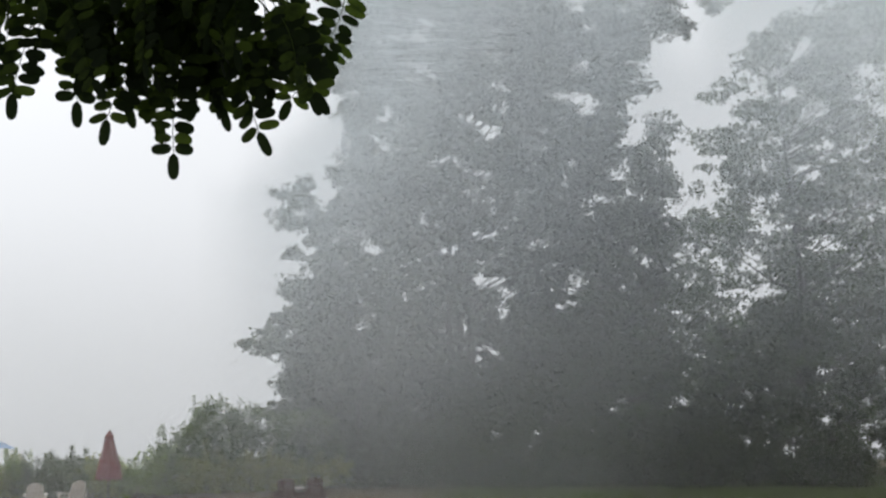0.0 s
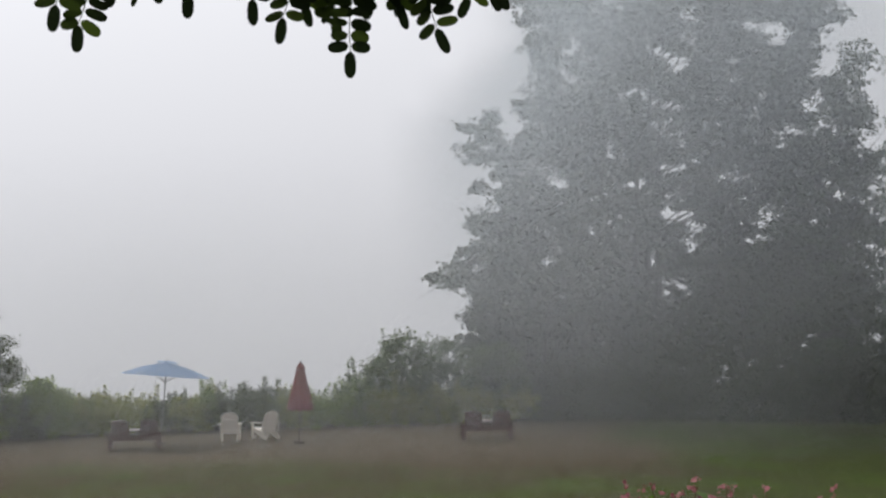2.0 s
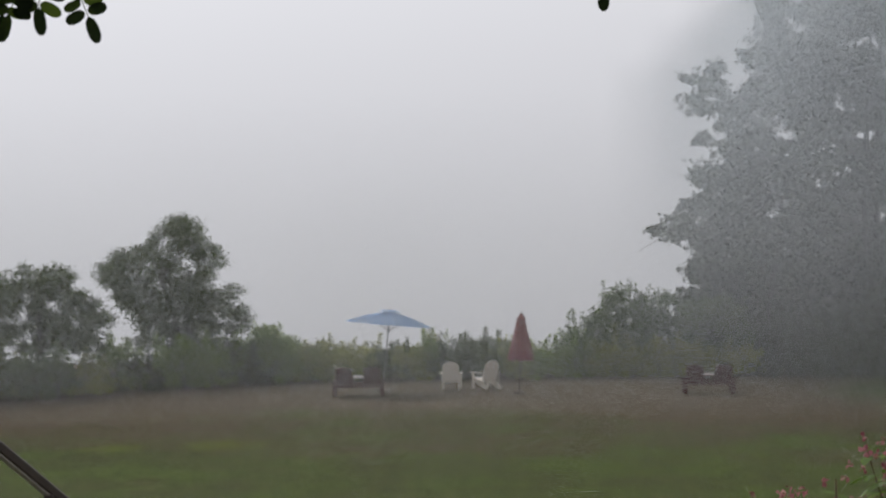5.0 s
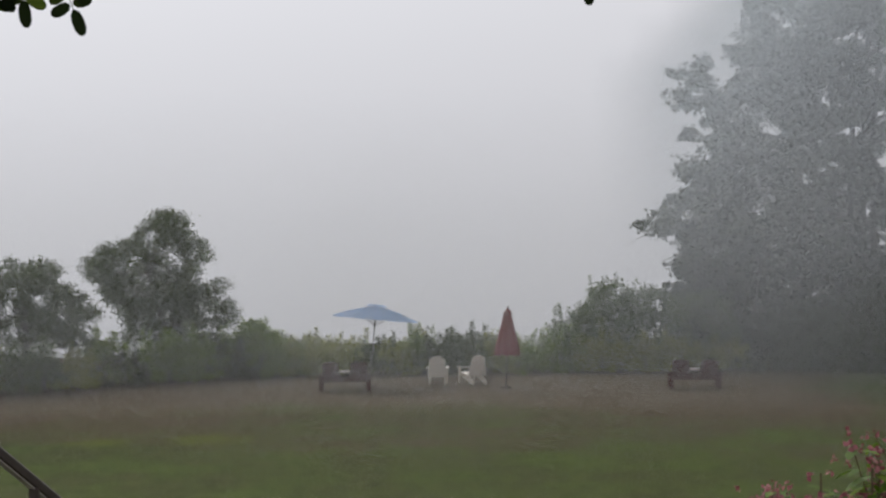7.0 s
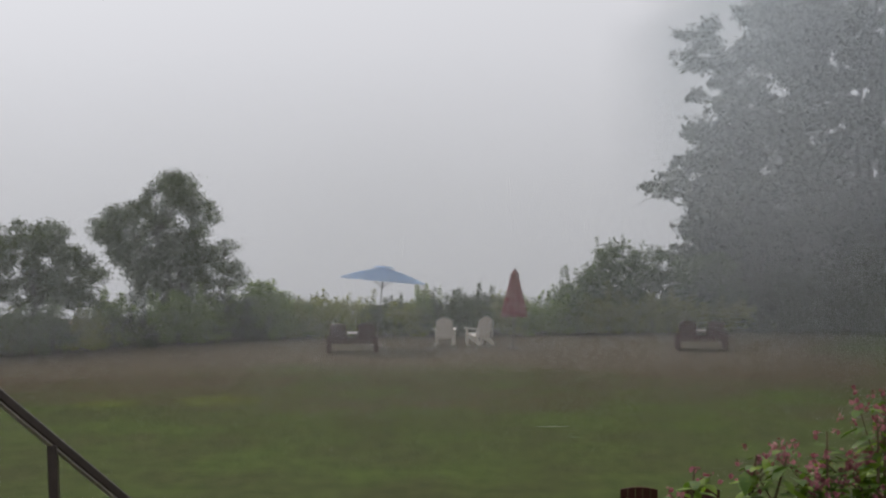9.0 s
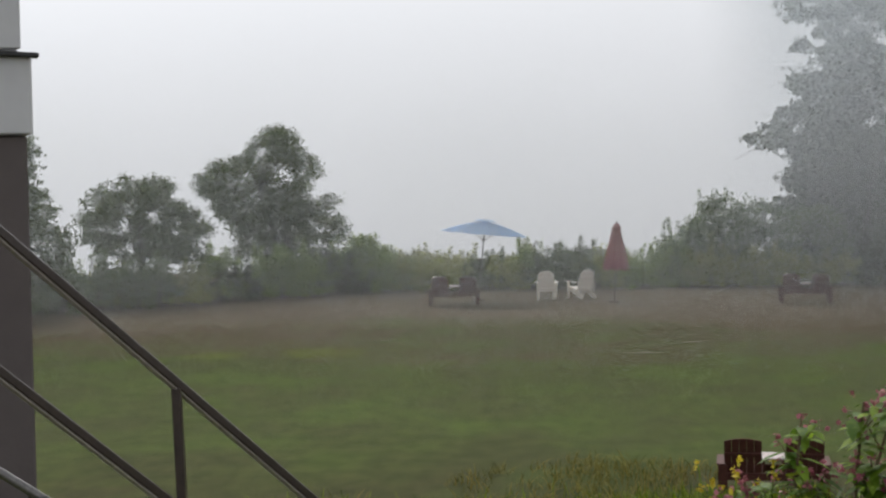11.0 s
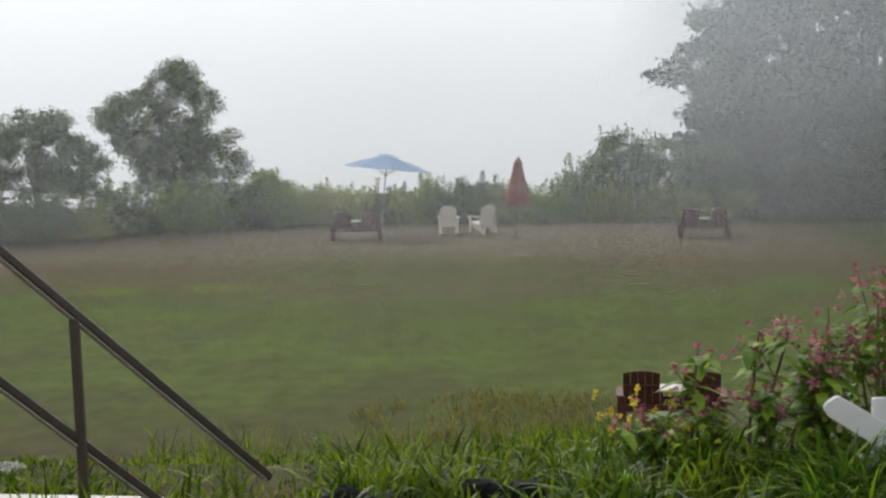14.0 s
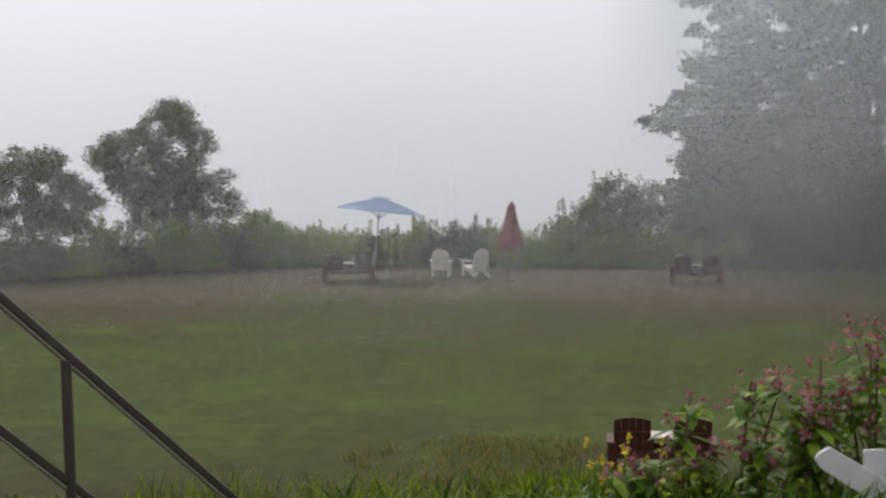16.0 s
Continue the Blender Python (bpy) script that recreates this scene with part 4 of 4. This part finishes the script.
tagged(raw("long_grass", *blades(rng, np.concatenate([np.stack([rng.normal(2.3, 0.8, 3200), rng.uniform(19.5, 22.0, 3200)], 1), np.stack([rng.uniform(-4, 4, 2400), rng.uniform(19, 21.5, 2400)], 1)]), 0.45, 0.013, 0.6), GRASS, smooth=True), "long green grass at the foot of the bank", "grass", kind="stuff")

n = 9000
lx = np.stack([rng.uniform(-1.6, 2.4, n), rng.uniform(4.4, 6.7, n)], 1)
lv, lf = leaf_cloud(rng, np.stack([lx[:, 0], lx[:, 1], [height(a, b) + 0.012 for a, b in lx]], 1), 0.034, up=1.6, narrow=0.6)
tagged(raw("leaf_litter", lv, lf, MULCH), "brown dead leaves on the soil", "dead leaves", kind="stuff")


def herb_mat(x0, x1, y0, y1, n, size, label, tall=0.12):
    c = np.stack([rng.uniform(x0, x1, n), rng.uniform(y0, y1, n)], 1)
    lift = tall * (0.3 + 0.7 * np.abs(np.sin(c[:, 0] * 5) * np.cos(c[:, 1] * 6))) * rng.uniform(0.2, 1, n)
    z = np.array([height(a, b) for a, b in c]) + lift
    v, f = leaf_cloud(rng, np.stack([c[:, 0], c[:, 1], z], 1), size, up=1.4, narrow=0.75)
    tagged(raw("ground_cover", v, f, COVER), label, "weeds", kind="stuff")


herb_mat(-2.2, -0.55, 4.2, 5.4, 9000, 0.034, "low yellow-green leafy weeds beside the steps", 0.2)
herb_mat(-2.3, -1.05, 5.3, 5.76, 2600, 0.034, "low leafy weeds along the side of the steps", 0.16)
herb_mat(0.85, 2.6, 6.55, 7.1, 1100, 0.035, "leafy growth under the pink flowers", 0.42)


def lily(x, y, count, tall, seed):
    r = np.random.default_rng(seed)
    z0 = height(x, y)
    root = thing("daylily_clump", "arching strap-leaved daylily clump on the bank", "plant", "daylilies", Matrix.Translation((x, y, z0)))
    xy = np.stack([x + r.normal(0, 0.06, count), y + r.normal(0, 0.06, count)], 1)
    v, f = blades(r, xy, tall, 0.019, 1.0, 7)
    raw("leaves", v - (x, y, z0), f, LILY, root, smooth=True)


for k in range(30):
    lily(0.5 + 2.0 * ((k * 0.618) % 1), 6.2 + 0.6 * ((k * 0.381 + 0.1) % 1), 34, 0.28, 900 + k)
for k in range(7):
    lily(1.42 + 0.14 * k, 5.9 + 0.3 * ((k * 0.618) % 1), 36, 0.30, 950 + k)


for k in range(16):
    lily(0.4 + 0.1 * k, 6.72 + 0.25 * ((k * 0.618) % 1), 30, 0.36 if k > 2 else 0.30, 1010 + k)
for k in range(7):
    lily(1.42 + 0.08 * k, 6.22 + 0.12 * (k % 2), 36, 0.38, 1040 + k)
for k in range(10):
    lily(1.38 + 0.1 * k, 6.02 + 0.12 * ((k * 0.618) % 1), 34, 0.32, 1060 + k)
for k in range(4):
    lily(0.95 + 0.12 * k, 5.15 + 0.45 * ((k * 0.618) % 1), 22, 0.20, 980 + k)


def bloom(r, centre, spread, count, size):
    c = np.array(centre) + r.normal(size=(count, 3)) * spread
    return leaf_cloud(r, np.repeat(c, 5, 0) + r.normal(size=(count * 5, 3)) * size * 0.35, size, up=0.2, narrow=0.8)


def pink_plant(x, y, top, seed):
    """An upright reddish stem with side shoots, pointed leaves and loose pink flower heads."""
    r = np.random.default_rng(seed)
    z0 = height(x, y)
    tall = top - z0
    root = thing("pink_flower_plant", "tall leafy plant with loose pink flower heads", "flower", "pink flowers", Matrix.Translation((x, y, z0)))
    lines, leaf_pts, heads = [], [], []
    main = [Vector((0, 0, -0.02)), Vector((0.02 * r.normal(), 0.02 * r.normal(), tall * 0.5)), Vector((0.05 * r.normal(), 0.04 * r.normal(), tall * 0.97))]
    lines.append([(main[0], 0.010), (main[1], 0.008), (main[2], 0.004)])
    heads.append(main[2])
    for _ in range(3):
        u = r.uniform(0.4, 0.85)
        a = main[0].lerp(main[2], u)
        b = a + Vector((r.normal() * 0.09, r.normal() * 0.06, tall * r.uniform(0.12, 0.3)))
        lines.append([(a, 0.004), (a.lerp(b, 0.5) + Vector((0, 0, -0.01)), 0.003), (b, 0.002)])
        heads.append(b)
        leaf_pts += [a.lerp(b, k) for k in (0.3, 0.6, 0.9)]
    leaf_pts += [main[0].lerp(main[2], k) for k in np.linspace(0.12, 0.92, 20)]
    tv, tf = tubes(lines, 6)
    raw("stem", tv, tf, STEM, root, smooth=True)
    c, v, f = len(leaf_pts), [], []
    for p in leaf_pts:
        for _ in range(2):
            th, size = r.uniform(0, 6.28), r.uniform(0.08, 0.15)
            d, s = Vector((math.cos(th), math.sin(th), r.uniform(-0.25, 0.5))).normalized(), Vector((-math.sin(th), math.cos(th), 0))
            b = len(v)
            for u, w in ((0.0, 0.02), (0.3, 0.17), (0.65, 0.15), (1.0, 0.0)):
                q = p + d * size * u + Vector((0, 0, -0.35 * size * u * u))
                v += [tuple(q - s * size * w), tuple(q + s * size * w)]
            f += [(b + 2 * k, b + 2 * k + 1, b + 2 * k + 3, b + 2 * k + 2) for k in range(3)]
    raw("leaves", v, f, HERB, root)
    for h in heads:
        hv, hf = bloom(r, h, 0.026, int(r.integers(2, 6)), 0.023)
        tagged(raw("flower_head", hv, hf, PINK, root), kind="stuff")


SPOTS = [(1.0, 6.92, 3.64), (1.23, 6.89, 3.72), (1.32, 6.84, 3.74), (1.29, 6.8, 3.5), (1.56, 6.85, 3.80), (1.74, 6.83, 3.87), (1.80, 6.9, 3.86), (1.45, 6.9, 3.58), (1.63, 6.78, 3.60), (1.40, 6.78, 3.52), (1.52, 6.95, 3.62),
         (2.02, 6.7, 3.98), (2.2, 6.64, 3.95), (2.4, 6.58, 3.93), (1.92, 6.9, 3.9), (2.1, 6.9, 3.9), (2.32, 6.85, 3.86), (1.10, 6.9, 3.40), (0.78, 6.92, 3.36), (0.84, 6.88, 3.30), (1.86, 6.75, 3.7), (1.72, 6.95, 3.66), (2.55, 6.7, 3.9)]
for k, (x, y, top) in enumerate(SPOTS):
    pink_plant(x, y, top, 700 + k)


def yellow_plant(x, y, top, seed):
    r = np.random.default_rng(seed)
    z0 = height(x, y)
    root = thing("yellow_flower_plant", "thin plant with small yellow flowers", "flower", "yellow flowers", Matrix.Translation((x, y, z0)))
    tall = top - z0
    tips = [Vector((r.normal() * 0.05, r.normal() * 0.04, tall * r.uniform(0.75, 1.0))) for _ in range(3)]
    tv, tf = tubes([[(Vector((0, 0, -0.02)), 0.004), (t * 0.5, 0.003), (t, 0.002)] for t in tips], 5)
    raw("stem", tv, tf, HERB, root)
    for t in tips:
        hv, hf = bloom(r, t, 0.008, 2, 0.021)
        raw("flower", hv, hf, YELLOW, root)


for k, (x, y, top) in enumerate([(0.72, 6.95, 3.45), (0.87, 6.95, 3.43), (1.0, 6.93, 3.35), (0.69, 6.97, 3.22), (0.76, 6.9, 3.3), (0.66, 6.93, 3.42), (0.64, 6.95, 3.36)]):
    yellow_plant(x, y, top, 800 + k)


def umbel_plant(x, y, top, seed):
    r = np.random.default_rng(seed)
    z0 = height(x, y)
    root = thing("wild_carrot", "white lacy flower head on a thin stem", "flower", "white umbels", Matrix.Translation((x, y, z0)))
    tall = top - z0
    lines = [[(Vector((0, 0, -0.02)), 0.004), (Vector((0.01, 0, tall * 0.5)), 0.003), (Vector((0, 0, tall - 0.04)), 0.0025)]]
    pts = []
    for k in range(26):
        rad, th = 0.046 * math.sqrt((k + 0.5) / 26), k * 2.4
        p = Vector((rad * math.cos(th), rad * math.sin(th), tall - 6 * rad * rad))
        lines.append([(Vector((0, 0, tall - 0.04)), 0.0012), (p, 0.0008)])
        pts += [tuple(p + Vector(r.normal(size=3) * 0.004)) for _ in range(7)]
    tv, tf = tubes(lines, 5)
    raw("stem", tv, tf, HERB, root)
    v, f = leaf_cloud(r, np.array(pts), 0.010, up=1.5, narrow=0.9)
    raw("umbel", v, f, UMBEL, root)


umbel_plant(-1.34, 4.85, 3.61, 1)
umbel_plant(-1.55, 4.75, 3.43, 2)


def rock(x, y, sx, sy, sz, seed):
    bm = bmesh.new()
    bmesh.ops.create_icosphere(bm, subdivisions=3, radius=1.0)
    for v in bm.verts:
        k = 1 + 0.28 * noise.noise(v.co * 1.4 + Vector((seed, 0, 0))) + 0.1 * noise.noise(v.co * 4 + Vector((0, seed, 0)))
        v.co = Vector((v.co.x * sx * k, v.co.y * sy * k, v.co.z * sz * k))
    ob = part("rock", bm, ROCK)
    ob.matrix_basis = Matrix.Translation((x, y, height(x, y) + 0.3 * sz))
    tagged(ob, "dark rock edging the top of the bank, hollow shade in its colour", "rock", "edging rocks")


rock(-0.42, 6.12, 0.13, 0.09, 0.11, 1.0)
rock(-0.26, 6.22, 0.09, 0.08, 0.07, 3.0)
rock(0.10, 6.24, 0.13, 0.09, 0.15, 2.0)
rock(0.26, 6.28, 0.10, 0.08, 0.12, 5.0)
rock(1.0, 6.02, 0.14, 0.1, 0.06, 7.0)
rock(1.16, 6.1, 0.08, 0.07, 0.06, 8.0)
for k, (gx, gy) in enumerate([(-0.45, 5.98), (-0.3, 6.06), (-0.15, 6.1), (0.02, 6.1), (0.15, 6.12), (0.3, 6.16), (0.45, 6.1), (0.95, 5.9), (1.15, 5.96)]):
    lily(gx, gy, 20, 0.22, 1100 + k)

seat = thing("white_garden_chair", "white painted wooden chair half hidden among daylilies", "chair", at=Matrix.Translation((1.508, 6.42, 3.055)))
plank = [(-0.060, 0.385), (-0.062, 0.404), (-0.050, 0.421), (-0.016, 0.441), (0.0, 0.441), (0.197, 0.326), (0.45, 0.178), (0.45, 0.06), (0.06, 0.295), (-0.045, 0.362)]
part("armrest", slab(plank, 0.03, None, 0.003), WHITE_PAINT, seat)
part("back_slat", slab([(0.135, 0.02), (0.222, 0.02), (0.222, 0.424), (0.218, 0.430), (0.139, 0.428), (0.135, 0.423)], 0.026, Matrix.Translation((0.0, 0.034, 0.0)), 0.003), WHITE_PAINT, seat)
part("back_slat", slab([(0.245, 0.02), (0.332, 0.02), (0.332, 0.444), (0.328, 0.450), (0.249, 0.448), (0.245, 0.443)], 0.026, Matrix.Translation((0.0, 0.034, 0.0)), 0.003), WHITE_PAINT, seat)
part("leg", board(0.06, 0.035, 0.30, Matrix.Translation((0.11, 0.036, 0.05))), WHITE_PAINT, seat)
part("leg", board(0.06, 0.035, 0.36, Matrix.Translation((0.42, 0.036, 0.10))), WHITE_PAINT, seat)
part("seat_panel", board(0.46, 0.38, 0.03, Matrix.Translation((0.22, 0.25, 0.1))), WHITE_PAINT, seat)


# ---- locust branch overhead ----
def leaflet_rows(seed, pairs, length):
    """One feathered leaf that hangs along -z from its origin: rachis and oval leaflets."""
    r = random.Random(seed)
    v, f = [], []

    def oval(p, d, nrm, size, wide):
        s = d.cross(nrm).normalized()
        b = len(v)
        for u, w in ((0.0, 0.2), (0.14, 0.78), (0.42, 1.0), (0.74, 0.95), (0.93, 0.62), (1.0, 0.22)):
            q = p + d * size * u - nrm * 0.10 * size * u * u
            v.extend([tuple(q - s * wide * w / 2 + nrm * 0.05 * wide), tuple(q), tuple(q + s * wide * w / 2 + nrm * 0.05 * wide)])
        for k in range(5):
            for c in (0, 1):
                a = b + 3 * k + c
                f.append((a, a + 1, a + 4, a + 3))

    curve = lambda u: Vector((0.025 * math.sin(2 * u + seed), -0.05 * u * u * length * 3, -length * u))
    for k in range(pairs):
        u = 0.2 + 0.75 * k / (pairs - 1)
        for s in (-1, 1):
            d = Vector((s, 0.2 * r.uniform(-1, 1), (-0.12, -0.5, -0.35, -0.12)[seed] + 0.14 * r.uniform(-1, 1))).normalized()
            nrm = Vector((0.3 * r.uniform(-1, 1), 1, 0.35 * r.uniform(-1, 1)))
            nrm = (nrm - nrm.dot(d) * d).normalized()
            oval(curve(u) + d * 0.003, d, nrm, 0.045 * r.uniform(0.75, 1.1) * (1.08 - 0.3 * u), 0.0195 * r.uniform(0.85, 1.15))
    oval(curve(1.0), Vector((0, 0, -1)), Vector((0, 1, 0)), 0.046, 0.021)
    tv, tf = tubes([[(curve(u), 0.0015 - 0.0007 * u) for u in np.linspace(0, 1, 7)]], 5)
    base = len(v)
    return v + tv, f + [tuple(i + base for i in q) for q in tf]


locust = thing("locust_tree", "locust tree with feathered leaves hanging from a branch", "tree", at=Matrix.Translation((-1.9, 1.5, 3.1)))
O_L = Vector((-1.9, 1.5, 3.1))
trunk_line = [((-1.9, 1.5, 2.9), 0.13), ((-1.88, 1.5, 4.2), 0.11), ((-1.8, 1.55, 5.4), 0.09), ((-1.75, 1.6, 6.6), 0.05)]
branch_a = [((-1.8, 1.55, 5.2), 0.05), ((-1.3, 2.2, 5.62), 0.035), ((-0.7, 2.8, 5.66), 0.024), ((0.1, 3.0, 5.57), 0.014), ((0.44, 3.05, 5.62), 0.005)]
branches = [branch_a]
r0 = random.Random(3)
twig_ends = []
for k in range(46):
    u = 0.25 + 0.75 * r0.random()
    i = min(int(u * 4), 3)
    a = Vector(branch_a[i][0]).lerp(Vector(branch_a[i + 1][0]), u * 4 - i)
    b = a + Vector((r0.uniform(-0.28, 0.12), r0.uniform(-0.3, 0.3), r0.uniform(-0.08, 0.12)))
    branches.append([(a, 0.006), (a.lerp(b, 0.5) + Vector((0, 0, 0.03)), 0.004), (b, 0.002)])
    twig_ends.append((a, b))
tv, tf = tubes([[(Vector(p) - O_L, r) for p, r in trunk_line]], 12)
raw("trunk", tv, tf, BARK, locust, smooth=True)
tv, tf = tubes([[(Vector(p) - O_L, r) for p, r in line] for line in branches], 7)
raw("branch", tv, tf, BARK, locust, smooth=True)
protos = []
for s in range(4):
    v, f = leaflet_rows(s, (7, 8, 8, 9)[s], 0.16 + 0.02 * s)
    protos.append((v, f, 0.16 + 0.02 * s + 0.046))
made = {}


def hang(top, spin, tip, swing, kind, scale=1.0):
    m = Matrix.Translation(Vector(top) - O_L) @ Matrix.Rotation(spin, 4, "Z") @ Matrix.Rotation(tip, 4, "X") @ Matrix.Rotation(swing, 4, "Y") @ Matrix.Scale(scale, 4)
    if kind not in made:
        v, f, _ = protos[kind]
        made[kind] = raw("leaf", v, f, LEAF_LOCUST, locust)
        made[kind].matrix_basis = m
    else:
        again("leaf", made[kind], locust, m)


# the leaves that hang lowest, each by its tip
for tx, ty, tz, k, spin, sw in [(0.31, 3.0, 5.130, 3, 0.1, 0.04), (0.245, 3.03, 5.20, 0, 0.3, -0.06), (0.472, 2.98, 5.182, 2, 0.2, -0.42), (0.42, 3.03, 5.235, 1, 0.0, 0.1), (0.199, 3.0, 5.191, 2, -0.4, 0.12), (0.215, 3.04, 5.23, 1, 0.5, -0.2),
                               (0.576, 2.97, 5.255, 2, 0.1, -0.5), (0.545, 3.0, 5.25, 1, 0.3, -0.3), (0.134, 3.0, 5.218, 3, 0.4, 0.05), (0.043, 3.0, 5.234, 2, -0.2, 0.0), (-0.038, 3.0, 5.26, 1, 0.2, -0.15), (-0.106, 3.0, 5.245, 2, 0.3, 0.2),
                               (-0.17, 3.0, 5.177, 1, 0.0, 0.05), (-0.19, 2.96, 5.20, 2, 0.2, 0.15), (0.385, 3.03, 5.225, 1, 0.5, -0.25), (0.35, 3.05, 5.24, 2, -0.3, 0.2),
                               (-0.703, 2.95, 5.083, 2, 0.2, 0.1), (-0.534, 2.95, 5.091, 3, 0.1, -0.35), (-0.658, 2.93, 5.095, 1, 0.4, -0.1), (-0.726, 2.92, 5.089, 0, -0.2, 0.25), (-0.687, 2.97, 5.114, 3, 0.6, 0.3), (-0.598, 2.96, 5.155, 1, 0.2, -0.1), (-0.767, 2.90, 5.083, 1, 0.1, 0.1), (-0.634, 2.95, 5.159, 2, 0.2, -0.1)]:
    hang((tx + math.sin(sw) * protos[k][2], ty, tz + math.cos(sw) * protos[k][2]), spin, 0.0, sw, k)
for x0, x1, z0, z1, n in ((-0.90, -0.58, 5.14, 5.22, 12), (-0.22, 0.10, 5.27, 5.38, 10), (0.10, 0.52, 5.24, 5.30, 22), (0.10, 0.56, 5.31, 5.42, 20), (-0.20, 0.02, 5.36, 5.5, 6)):
    for i in range(n):
        k, sw, sc = r0.randrange(4), r0.uniform(-0.6, 0.6), r0.uniform(0.75, 0.92)
        tip = Vector((x0 + (x1 - x0) * (i + r0.random()) / n, r0.uniform(2.85, 3.15), r0.uniform(z0, z1)))
        hang(tip + Vector((math.sin(sw), 0, math.cos(sw))) * protos[k][2] * sc, r0.uniform(-1.2, 1.2), 0.0, sw, k, sc)
for i in range(98):
    a, b = twig_ends[i % len(twig_ends)]
    p = a.lerp(b, r0.random())
    p.z = max(p.z, 5.52)
    if i % 5:
        p = Vector((r0.uniform(-0.10, 0.48), r0.uniform(2.8, 3.25), r0.uniform(5.50, 5.74)))
        p.z += max(0.0, 0.12 - p.x) * 0.3
    hang(p, r0.uniform(0, 6.28), r0.uniform(-0.9, 0.9), r0.uniform(-0.9, 0.9), r0.randrange(4), r0.uniform(0.72, 0.95))
